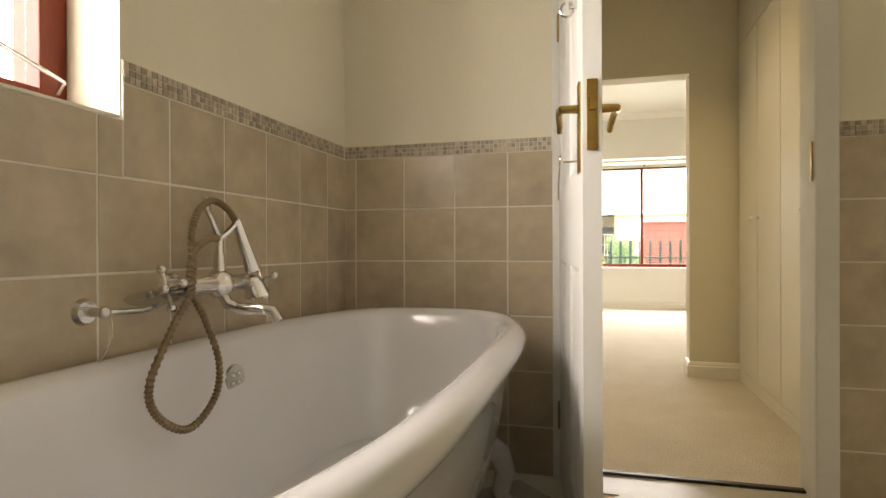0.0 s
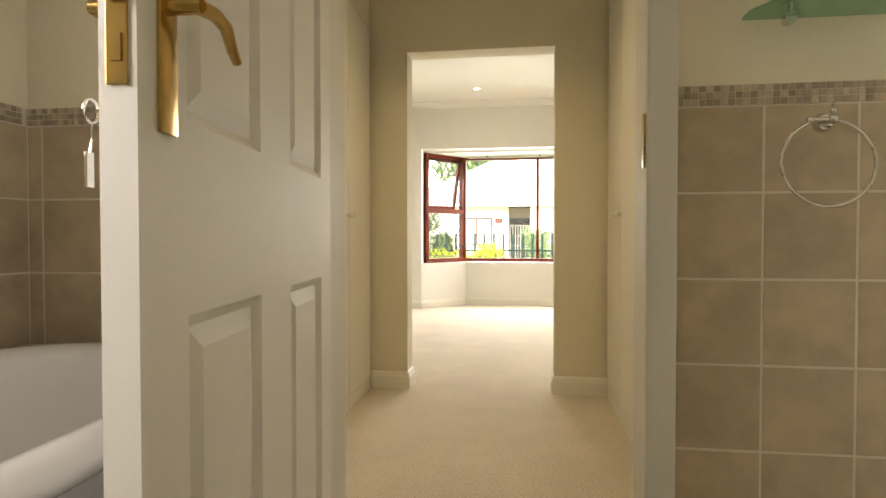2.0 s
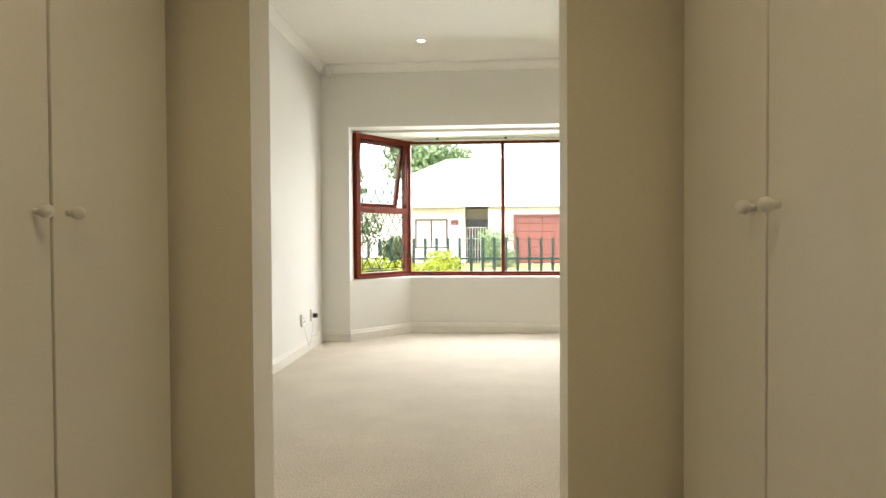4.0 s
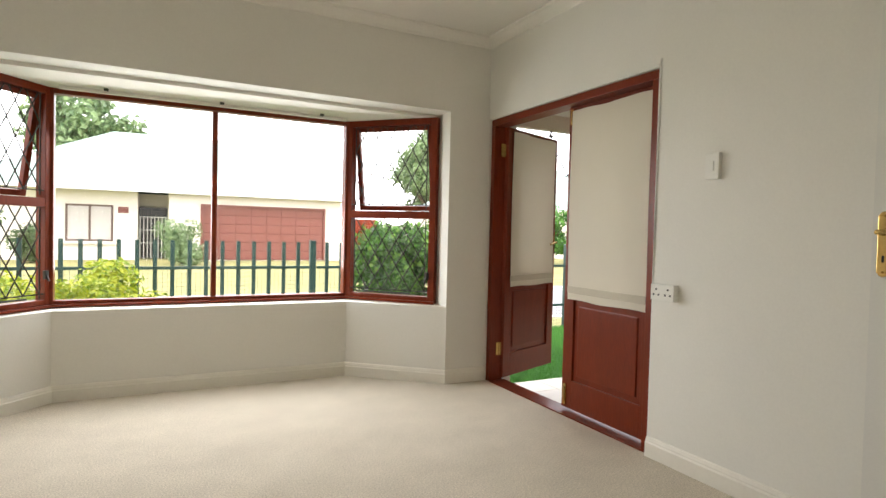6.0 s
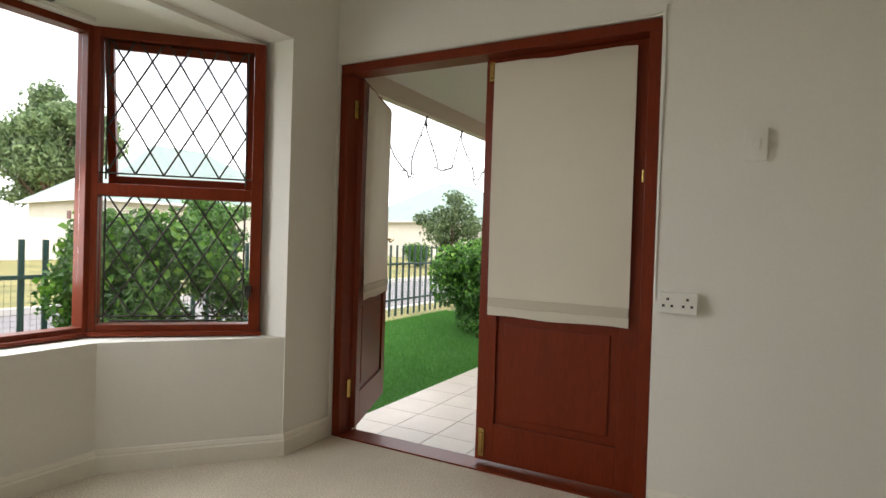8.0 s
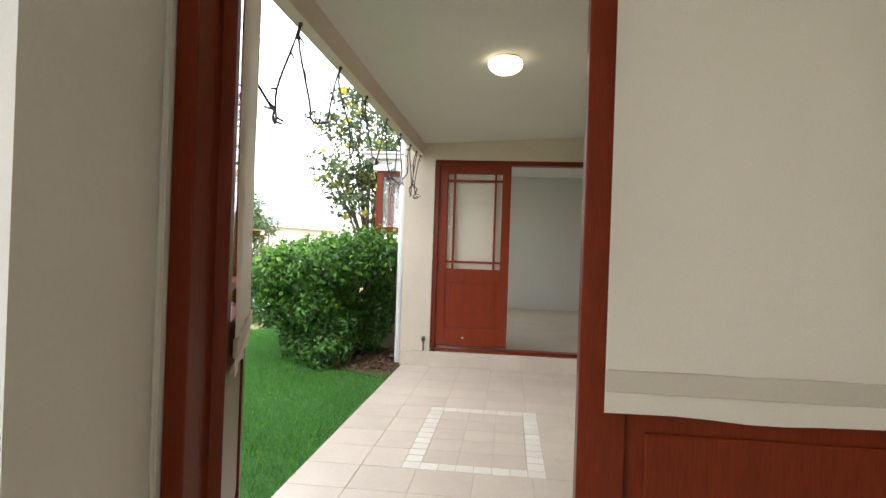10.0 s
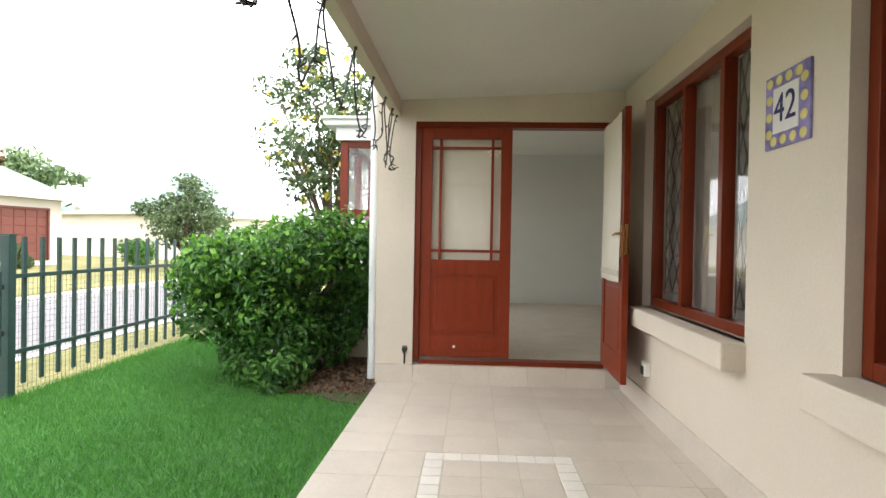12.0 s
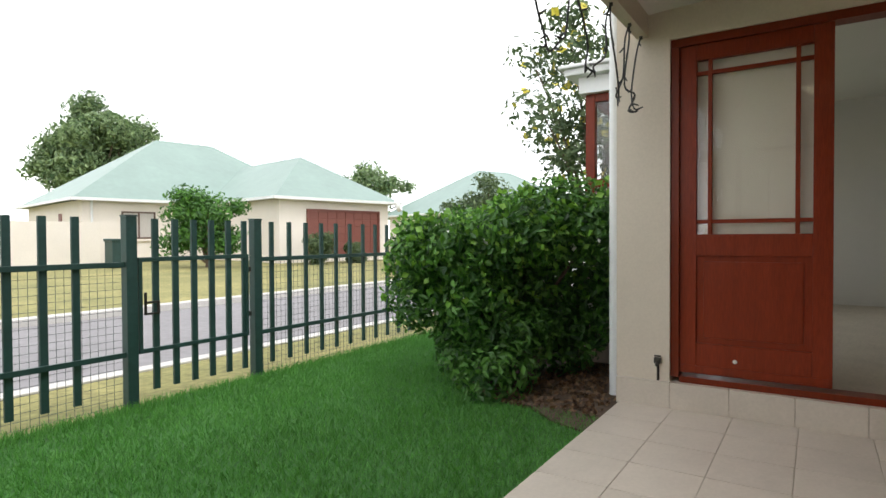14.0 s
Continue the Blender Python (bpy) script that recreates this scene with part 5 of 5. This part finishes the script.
ln = lr.normal(0, 0.35, (900, 3)) + np.array((0, 0, 1.0))
tagged(new("fallen_leaves", leaves_mesh("fallen_leaves", lp, ln, 0.024, DEAD_LEAF, lr, 0.6)), "dry brown leaf litter on the soil", "leaves", kind="stuff")
shrub("hedge_bush", "large dense green flowering hedge bush beside the patio", hb, 520, 0.034, HEDGE_LEAF, 11, extra=(("young_leaves", HEDGE_TIP, 5200, 0.03, 0.4), ("flowers", FLOWER, 130, 0.022, -0.1)), trunk=(8.61, 9.32, -0.26, 0.6, 0.05))
fb = []
for k in range(34):
    u, v, w = r7.uniform(-1, 1, 3)
    fb.append((3.15 + 0.62 * u, 9.85 + 0.45 * v, 0.5 + 0.62 * w, 0.22, 0.22, 0.22))
shrub("garden_shrub", "dense dark green shrub outside the bay window", fb, 420, 0.03, HEDGE_LEAF, 12, extra=(("young_leaves", HEDGE_TIP, 2000, 0.03, 0.5), ("flowers", FLOWER, 14, 0.025, 0.2)), trunk=(3.15, 9.85, -0.28, 0.5, 0.05))
gb = []
for k in range(26):
    u, v, w = r7.uniform(-1, 1, 3)
    gb.append((-0.24 + 0.92 * u, 10.2 + 0.4 * v, 0.26 + 0.44 * w - 0.2 * u * u, 0.28, 0.28, 0.24))
shrub("golden_shrub", "rounded golden-leaved shrub beside the fence", gb, 760, 0.03, GOLD_LEAF, 13, trunk=(-0.5, 10.25, -0.29, 0.3, 0.04))
lb = []
for k in range(22):
    u, v, w = r7.uniform(-1, 1, 3)
    lb.append((-1.9 + 0.9 * u, 10.3 + 0.5 * v, 0.55 + 0.75 * w, 0.3, 0.3, 0.28))
shrub("mixed_shrub", "loose green shrub beside the golden bush", lb, 340, 0.032, OLIVE_LEAF, 14, trunk=(-1.9, 10.3, -0.29, 0.8, 0.04))


def tree(name, label, x, y, z0, height, radius, count, small, per, leaf, mat, seed, trunk_r, low=0.45, flowers=None, squash=0.8):
    r = np.random.default_rng(seed)
    zc = z0 + height * (low + 1) / 2
    hz = height * (1 - low) / 2
    bl = blobs_in(r, (x, y, zc), (radius, radius, hz), count, small)
    ob = thing(name, label, "tree")
    c, nrm = clump_points(r, bl, per, shell=0.35)
    o = new("crown", leaves_mesh("crown", c, nrm, leaf, mat, r, 0.45))
    o.parent = ob
    if flowers:
        idx = r.choice(len(c), flowers, replace=False)
        o = new("flowers", leaves_mesh("flowers", c[idx], nrm[idx], leaf * 1.3, YELLOW_FLOWER, r, 0.8))
        tagged(o, kind="stuff").parent = ob
    bm = bmesh.new()
    tube(bm, smooth_line([(x, y, z0 - 0.1), (x + 0.02 * height, y, z0 + 0.25 * height), (x, y + 0.01 * height, z0 + low * height), (x, y, zc)], 6), lambda k: trunk_r * (1 - 0.65 * k), 9)
    for b in bl[::2]:
        tube(bm, smooth_line([(x, y, z0 + height * low * r.uniform(0.6, 1.0)), (x + 0.5 * (b[0] - x), y + 0.5 * (b[1] - y), 0.45 * (z0 + low * height) + 0.55 * b[2]), (b[0], b[1], b[2])], 4), lambda k: trunk_r * 0.42 * (1 - 0.8 * k), 6)
    part("trunk", bm, BARK, ob, smooth=True)
    return ob


tree("flowering_tree", "open leafy tree with yellow flowers behind the hedge", 11.6, 9.7, -0.28, 4.7, 1.15, 40, 0.36, 150, 0.05, OLIVE_LEAF, 21, 0.07, low=0.25, flowers=140)
tree("gum_tree", "tall grey-green gum tree behind the houses", 55.0, 113.0, 0, 29.0, 11.6, 80, 3.0, 520, 0.42, HAZY_GUM_LEAF, 22, 0.9, low=0.1)
tree("gum_tree", "tall grey-green gum tree behind the houses", -3.2, 45.0, 0, 11.0, 3.6, 24, 1.2, 260, 0.24, HAZY_GUM_LEAF, 23, 0.4, low=0.3)
tree("gum_tree", "tall grey-green gum tree behind the houses", -8.2, 39.5, -0.4, 7.6, 2.1, 18, 0.8, 240, 0.2, HAZY_GUM_LEAF, 24, 0.25, low=0.35)
tree("street_tree", "round leafy street tree", 27.8, 20.3, -0.2, 4.2, 2.3, 24, 0.7, 200, 0.11, OLIVE_LEAF, 25, 0.1, low=0.12)
tree("garden_tree", "small bright green tree before the house", 17.15, 26.0, -0.15, 3.1, 1.7, 26, 0.55, 320, 0.09, HEDGE_LEAF, 26, 0.09, low=0.05)
tree("far_tree", "distant dark tree beyond the roofs", 38.5, 36.5, 0, 7.6, 3.6, 22, 1.0, 160, 0.2, HAZY_GUM_LEAF, 27, 0.2, low=0.2)
for k, (x, y, s, mt, lab) in enumerate(((1.5, 26.0, 0.95, HAZY_GUM_LEAF, "soft grey-green shrub by the porch"), (-3.2, 27.0, 0.8, OLIVE_LEAF, "leafy green shrub below the window"), (21.0, 24.2, 0.75, OLIVE_LEAF, "flowering shrub before the garage"), (22.8, 24.0, 0.5, OLIVE_LEAF, "rounded grey-green shrub before the garage"), (24.5, 20.5, 0.7, HEDGE_LEAF, "low clipped green shrub by the road"), (27.5, 19.5, 0.55, OLIVE_LEAF, "low green shrub by the road"))):
    bl = [(x + s * 0.6 * u, y + s * 0.5 * v, ground_z(x, y) + 0.06 + s * 0.75 * (1 + 0.7 * w), s * 0.45, s * 0.45, s * 0.45) for u, v, w in np.random.default_rng(40 + k).uniform(-1, 1, (12, 3))]
    shrub("street_shrub", lab, bl, 260, 0.055, mt, 50 + k, trunk=(x, y, ground_z(x, y) - 0.04, 0.4, 0.04))

# ---- houses across the road ----


def hip_roof(x0, x1, y0, y1, z0, z1, over=0.45):
    x0, x1, y0, y1 = x0 - over, x1 + over, y0 - over, y1 + over
    w, d = x1 - x0, y1 - y0
    bm = bmesh.new()
    e = [bm.verts.new(p) for p in ((x0, y0, z0), (x1, y0, z0), (x1, y1, z0), (x0, y1, z0))]
    if w >= d:
        r = [bm.verts.new(p) for p in ((x0 + d / 2, (y0 + y1) / 2, z1), (x1 - d / 2, (y0 + y1) / 2, z1))]
        fs = ((e[0], e[1], r[1], r[0]), (e[1], e[2], r[1]), (e[2], e[3], r[0], r[1]), (e[3], e[0], r[0]))
    else:
        r = [bm.verts.new(p) for p in (((x0 + x1) / 2, y0 + w / 2, z1), ((x0 + x1) / 2, y1 - w / 2, z1))]
        fs = ((e[0], e[1], r[0]), (e[1], e[2], r[1], r[0]), (e[2], e[3], r[1]), (e[3], e[0], r[0], r[1]))
    for f in fs:
        bm.faces.new(f)
    bm.faces.new(list(reversed(e)))
    return bm


def gutter_round(x0, x1, y0, y1, z, over=0.45):
    x0, x1, y0, y1 = x0 - over, x1 + over, y0 - over, y1 + over
    return boxes((x0 - 0.06, y0 - 0.06, z - 0.1, x1 + 0.06, y0 + 0.06, z + 0.02), (x0 - 0.06, y1 - 0.06, z - 0.1, x1 + 0.06, y1 + 0.06, z + 0.02), (x0 - 0.055, y0, z - 0.095, x0 + 0.05, y1, z + 0.018), (x1 - 0.05, y0, z - 0.095, x1 + 0.055, y1, z + 0.018))


def house_window(parent, x, y, z, w, h, curtain=True):
    win = part("window", boxes((x, y - 0.03, z, x + 0.07, y + 0.05, z + h), (x + w - 0.07, y - 0.03, z, x + w, y + 0.05, z + h), (x + w / 2 - 0.035, y - 0.03, z, x + w / 2 + 0.035, y + 0.05, z + h), (x, y - 0.032, z, x + w, y + 0.05, z + 0.07), (x, y - 0.032, z + h - 0.07, x + w, y + 0.05, z + h)), FRAME_BROWN, parent)
    part("pane", boxes((x + 0.05, y + 0.0, z + 0.05, x + w - 0.05, y + 0.02, z + h - 0.05)), CURTAIN if curtain else WINDOW_DARK, win)
    part("sill", boxes((x - 0.08, y - 0.1, z - 0.09, x + w + 0.08, y + 0.02, z - 0.003)), HOUSE_WALL, win)


def garage_door(parent, x, y, z, w, h):
    d = part("garage_door", boxes((x - 0.08, y - 0.02, z, x, y + 0.1, z + h + 0.08), (x + w, y - 0.02, z, x + w + 0.08, y + 0.1, z + h + 0.08), (x, y - 0.02, z + h, x + w, y + 0.1, z + h + 0.08), (x, y + 0.06, z, x + w, y + 0.1, z + h)), GARAGE, parent)
    rows, cols = 6, 8
    me = mesh_of("door_panel", boxes((0.03, 0, 0.025, w / cols - 0.03, 0.03, h / rows - 0.025), bev=0.01), GARAGE)
    for i in range(cols):
        for j in range(rows):
            piece("door_panel", me, d, pose(x + w * i / cols, y + 0.035, z + h * j / rows))


ha = thing("house", "white single-storey house with brown garage door and pale green roof", "house", m=pose(-0.03, 0, 0.02))
GZ = -0.12
part("wall", boxes((-5.3, 28.6, GZ - 0.5, 0.1, 37.0, 2.45), (1.15, 28.2, GZ - 0.5, 7.9, 37.0, 2.45), (0.1, 30.2, GZ - 0.5, 1.15, 37.0, 2.45)), HOUSE_WALL, ha)
part("roof", hip_roof(-5.3, 7.9, 28.2, 37.0, 2.5, 5.2), ROOF, ha)
part("gutter", gutter_round(-5.3, 7.9, 28.2, 37.0, 2.5), GUTTER, ha)
house_window(ha, -2.2, 28.58, 0.55, 1.5, 1.35)
garage_door(ha, 2.35, 28.12, GZ, 4.75, 2.1)
bm = boxes((0.12, 29.9, GZ, 1.13, 29.98, 1.9), bev=0.01)
part("porch_door", bm, WINDOW_DARK, ha, "dark porch door behind a security gate")
bm = bmesh.new()
for k in range(8):
    rod(bm, (0.18 + 0.125 * k, 28.9, GZ), (0.18 + 0.125 * k, 28.9, 1.5), 0.012, seg=5)
for z in (0.5, 1.0, 1.5):
    rod(bm, (0.1, 28.9, z), (1.15, 28.9, z), 0.014, seg=5)
part("security_gate", bm, PLASTIC, ha, "white security gate")
part("number_plate", boxes((-0.55, 28.56, 1.62, -0.2, 28.6, 1.85)), GARAGE, ha)

hbm = thing("house", "pale plastered house with red garage door and green roof", "house", m=pose(16.05, 32.9, 0.16, 0, 0, -10))
part("wall", boxes((0, 0, GZ - 0.6, 12.5, 9.5, 2.4), (5.6, -6.0, GZ - 0.6, 11.6, 0.0, 2.4)), HOUSE_WALL, hbm)
part("roof", hip_roof(0, 12.5, 0, 9.5, 2.45, 6.0), ROOF, hbm)
part("roof", hip_roof(5.6, 11.6, -6.0, 7.5, 2.452, 4.7), ROOF, hbm)
part("gutter", gutter_round(0, 12.5, 0, 9.5, 2.45), GUTTER, hbm)
part("gutter", gutter_round(5.6, 11.6, -6.0, 3.0, 2.453), GUTTER, hbm)
house_window(hbm, 1.5, -0.02, 0.75, 1.4, 1.2)
garage_door(hbm, 7.0, -6.08, GZ, 3.9, 2.05)
part("downpipe", rod(bmesh.new(), (0.35, -0.06, -0.3), (0.35, -0.06, 2.4), 0.05, seg=8), GUTTER, hbm)
part("side_window", boxes((-0.03, 3.0, 1.4, 0.02, 3.5, 1.9)), GARAGE, hbm)
sd = part("satellite_dish", rod(bmesh.new(), (11.9, -6.3, 2.3), (12.0, -6.45, 2.35), 0.32, 0.30, 18), GUTTER, hbm)
part("dish_arm", rod(bmesh.new(), (11.75, -6.05, 2.15), (11.9, -6.3, 2.3), 0.03), DARK_METAL, hbm)
gw = thing("garden_wall", "white garden wall with an orange wooden gate", "wall")
part("wall", boxes((7.9, 30.5, GZ - 0.6, 9.0, 30.7, 1.7), (10.4, 30.5, GZ - 0.6, 15.6, 30.7, 1.55)), HOUSE_WALL, gw)
g = part("wooden_gate", boxes((9.0, 30.52, GZ, 10.4, 30.6, 1.75)), WOOD_LIGHT, gw, "orange varnished wooden gate")
for k in range(10):
    part("board", boxes((9.005 + 0.14 * k, 30.49, GZ, 9.135 + 0.14 * k, 30.519, 1.75), bev=0.006), WOOD_LIGHT, g)
hc = thing("house", "pale house further along the road with green roof", "house", m=pose(33.5, 24.5, 0, 0, 0, -20))
part("wall", boxes((0, 0, GZ - 0.6, 12, 9, 2.4)), HOUSE_WALL, hc)
part("roof", hip_roof(0, 12, 0, 9, 2.45, 5.6), ROOF, hc)
part("gutter", gutter_round(0, 12, 0, 9, 2.45), GUTTER, hc)
house_window(hc, 3.2, -0.02, 0.6, 1.3, 1.4)
bin_ = thing("wheelie_bin", "dark green wheelie bin by the house wall", "bin", m=pose(14.9, 28.0, -0.14))
bm = bmesh.new()
prism(bm, [(-0.24, -0.26), (0.24, -0.26), (0.24, 0.26), (-0.24, 0.26)], 0.05, 0.95)
part("body", bm, FENCE, bin_)
part("lid", boxes((-0.28, -0.3, 0.95, 0.28, 0.3, 1.05), bev=0.03), FENCE, bin_)

# neighbouring bay of this house beyond the patio
nb = thing("far_bay_window", "red-brown bay window under a white gutter beyond the patio", "window", m=pose(PX, PY, 0))
part("wall", boxes((8.78, 8.19, -0.4, 11.2, 8.80, 0.62)), PLASTER, nb)
for x in (8.78, 9.5, 10.35, 11.13):
    part("window_frame", boxes((x, 8.70, 0.62, x + 0.07, 8.78, 2.1), bev=0.004), WOOD, nb)
for z in (0.62, 1.3, 2.03):
    part("window_frame", boxes((8.851, 8.705, z, 11.129, 8.775, z + 0.07), bev=0.004), WOOD, nb)
for y in (8.19,):
    part("window_frame", boxes((8.78, y, 0.62, 8.845, y + 0.06, 2.1), bev=0.004), WOOD, nb)
for z in (0.62, 1.3, 2.03):
    part("window_frame", boxes((8.785, 8.251, z, 8.84, 8.699, z + 0.068), bev=0.004), WOOD, nb)
pane = part("pane", boxes((8.85, 8.738, 0.69, 11.15, 8.742, 2.03)), GLASS, nb)
pane = part("pane", boxes((8.81, 8.25, 0.69, 8.814, 8.70, 2.03)), GLASS, nb)
part("fascia", boxes((8.72, 8.19, 2.1, 11.4, 8.82, 2.24), bev=0.004), GUTTER, nb)
part("gutter", boxes((8.63, 8.19, 2.242, 11.5, 8.92, 2.30), (8.59, 8.19, 2.30, 11.52, 8.96, 2.33), bev=0.01), GUTTER, nb)

# ---- tiles, last ----
TP = 0.2205


def tile_mesh(name, w, h, t, mat, bev=0.003, gap=0.0022):
    return mesh_of(name, boxes((-w / 2 + gap, -h / 2 + gap, 0, w / 2 - gap, h / 2 - gap, t), bev=bev), mat)


def tiled(wall, origin, u_dir, rows, cols, skip, name="tile"):
    """Square tiles on an upright wall: origin at the top corner, u_dir along the wall, rows downwards; cols are (start, width)."""
    meshes = {}
    u = Vector(u_dir)
    nrm = u.cross(Vector((0, 0, 1)))
    for c0, cw in cols:
        for j in range(rows):
            if skip(c0 + cw / 2, j):
                continue
            key = round(cw, 4)
            if key not in meshes:
                meshes[key] = tile_mesh(name, cw, TP, 0.008, TILE, 0.0012, 0.0032)
            p = Vector(origin) + u * (c0 + cw / 2) + Vector((0, 0, -TP * (j + 0.5)))
            m = Matrix((u, Vector((0, 0, 1)), nrm)).transposed().to_4x4()
            m.translation = p
            piece(name, meshes[key], wall, m)


DADO = 1.285
cols_front = [(BL + 0.002, 0.052)] + [(-0.69 + TP * k, TP) for k in range(4)]
cols_front = [(a - BL, w) for a, w in cols_front if a + w < 0.2]
tiled(wall_bath_front, (BL, BY, DADO), (1, 0, 0), 6, cols_front, lambda u, j: False)
tiled(wall_bath_front, (1.136, BY, DADO), (1, 0, 0), 6, [(0.0, 0.211)] + [(0.211 + TP * k, TP) for k in range(5)], lambda u, j: False)
tiled(wall_bath_left, (BL, BY - 0.009 - 2.838, DADO), (0, 1, 0), 6, [(0.222 * k, 0.222) for k in range(12)] + [(2.664, 0.174)], lambda u, j: j == 0 and u < 1.75)


def mosaic_strip(p, u_dir, length):
    """Three rows of small stone squares."""
    u = Vector(u_dir)
    nrm = u.cross(Vector((0, 0, 1)))
    bm = bmesh.new()
    n = int(length / 0.0178)
    rr = random.Random(5)
    for k in range(n):
        for j in range(3):
            s = 0.0074
            c = Vector(p) + u * (0.009 + 0.0178 * k) + Vector((0, 0, 0.009 + 0.0172 * j))
            q = [c + u * (a * s) + Vector((0, 0, b * s)) for a, b in ((-1, -1), (1, -1), (1, 1), (-1, 1))]
            h = nrm * (0.007 + 0.001 * rr.random())
            lo = [bm.verts.new(v) for v in q]
            hi = [bm.verts.new(v + h) for v in q]
            bm.faces.new(hi)
            for i in range(4):
                bm.faces.new((lo[i], lo[(i + 1) % 4], hi[(i + 1) % 4], hi[i]))
    return bm


for nm, p, u, ln, wall in (("mosaic_border", (BL, BY, DADO + 0.001), (1, 0, 0), 0.895, wall_bath_front), ("mosaic_border", (1.136, BY, DADO + 0.001), (1, 0, 0), 1.26, wall_bath_front), ("mosaic_border", (BL, 0.81, DADO + 0.001), (0, 1, 0), 1.21, wall_bath_left)):
    o = part(nm, mosaic_strip(p, u, ln), MOSAIC, wall, "band of small brown and cream stone mosaic")
    tagged(o, kind="stuff")
    ud = Vector(u)
    nd = ud.cross(Vector((0, 0, 1)))
    a, b = Vector(p) - Vector((0, 0, 0.0)), Vector(p) + ud * ln + nd * 0.005 + Vector((0, 0, 0.053))
    part("grout", boxes((*a, *b)), GROUT, wall)
for a, b in (((BL, BY - 0.0068, -0.05), (0.151, BY, DADO)), ((1.136, BY - 0.0068, -0.05), (2.4, BY, DADO)), ((BL, -2.2, -0.05), (BL + 0.0068, BY - 0.006, 1.064)), ((BL, 0.81, 1.064), (BL + 0.0068, BY - 0.006, DADO)), ((BL, -0.8, 1.064), (BL + 0.0068, 0.809, 1.197))):
    part("grout", boxes((*a, *b)), GROUT, wall_bath_left if a[0] == BL and b[0] < -0.6 else wall_bath_front)
cut = mesh_of("tile", boxes((0, -0.1088, -0.0655, 0.008, 0.1088, 0.0655), bev=0.002), TILE)
half = mesh_of("tile", boxes((0, -0.0715, -0.107, 0.008, 0.0715, 0.107), bev=0.0012), TILE)
piece("tile", half, wall_bath_left, pose(BL, 0.884, 1.175))
slim = mesh_of("tile", boxes((0, -0.033, -0.0655, 0.008, 0.033, 0.0655), bev=0.0012), TILE)
piece("tile", slim, wall_bath_left, pose(BL, 0.773, 1.131))
for k in range(7):
    piece("tile", cut, wall_bath_left, pose(BL, -0.817 + 0.222 * (k + 0.5), 1.131))
me = tile_mesh("tile", 0.3, 0.3, 0.006, FLOOR_TILE)
for i in range(-9, 10):
    for j in range(-9, 10):
        x, y = 0.66 + (i - j) * 0.2121, 1.95 + (i + j) * 0.2121
        if -0.65 < x < 2.3 and -0.6 < y < 1.86:
            piece("tile", me, floor_bath, pose(x, y, -0.008, 0, 0, 45))
part("tile", boxes((0.215, 1.9, -0.008, 1.065, 2.08, -0.003), bev=0.002), FLOOR_TILE, floor_bath)

pat = bpy.data.objects["floor_patio"]
PT = 0.33
tx0, tx1, ty0, ty1 = 4.69, 6.035, 6.765, 7.60  # inlaid panel
cut_tiles = {}
for i in range(16):
    for j in range(7):
        ax, ay = 7.655 - PT * (i + 1), max(WY, 8.165 - PT * (j + 1))
        bx, by = ax + PT, 8.165 - PT * j
        if by - ay < 0.03:
            continue
        cx0, cx1 = max(ax, tx0), min(bx, tx1)
        cy0, cy1 = max(ay, ty0), min(by, ty1)
        if cx0 >= cx1 or cy0 >= cy1:
            rects = [(ax, ay, bx, by)]
        else:
            rects = [(ax, ay, cx0, by), (cx1, ay, bx, by), (cx0, ay, cx1, cy0), (cx0, cy1, cx1, by)]
        for x0, y0, x1, y1 in rects:
            if x1 - x0 < 0.02 or y1 - y0 < 0.02:
                continue
            key = (round(x1 - x0, 3), round(y1 - y0, 3))
            if key not in cut_tiles:
                cut_tiles[key] = tile_mesh("tile", key[0], key[1], 0.012, PATIO_TILE, 0.002)
            piece("tile", cut_tiles[key], pat, pose((x0 + x1) / 2, (y0 + y1) / 2, PZ - 0.012))
edge_me = tile_mesh("border_tile", 0.105, 0.105, 0.0125, PATIO_PALE, 0.002)
nx, ny = round((tx1 - tx0) / 0.11), round((ty1 - ty0) / 0.11)
for i in range(nx):
    for j in range(ny):
        if i in (0, nx - 1) or j in (0, ny - 1):
            piece("border_tile", edge_me, pat, pose(tx0 + (i + 0.5) * (tx1 - tx0) / nx, ty0 + (j + 0.5) * (ty1 - ty0) / ny, PZ - 0.012))
inner = tile_mesh("inset_tile", (tx1 - tx0 - 0.22) / 5, (ty1 - ty0 - 0.22) / 3, 0.0115, PATIO_TILE, 0.002)
for i in range(5):
    for j in range(3):
        piece("inset_tile", inner, pat, pose(tx0 + 0.11 + (i + 0.5) * (tx1 - tx0 - 0.22) / 5, ty0 + 0.11 + (j + 0.5) * (ty1 - ty0 - 0.22) / 3, PZ - 0.012))
me = mesh_of("tile", boxes((-0.008, -0.163, -0.075, 0, 0.163, 0.08), bev=0.002), PATIO_TILE)
for k in range(7):
    y = 8.185 - 0.165 - 0.33 * k
    if y > WY:
        piece("tile", me, step, pose(7.656, y, -0.115))
cap = mesh_of("tile", boxes((0, -0.163, 0, 0.07, 0.163, 0.01), bev=0.002), PATIO_TILE)
for k in range(7):
    y = 8.185 - 0.165 - 0.33 * k
    if y > WY:
        piece("tile", cap, step, pose(7.648, y, -0.04))
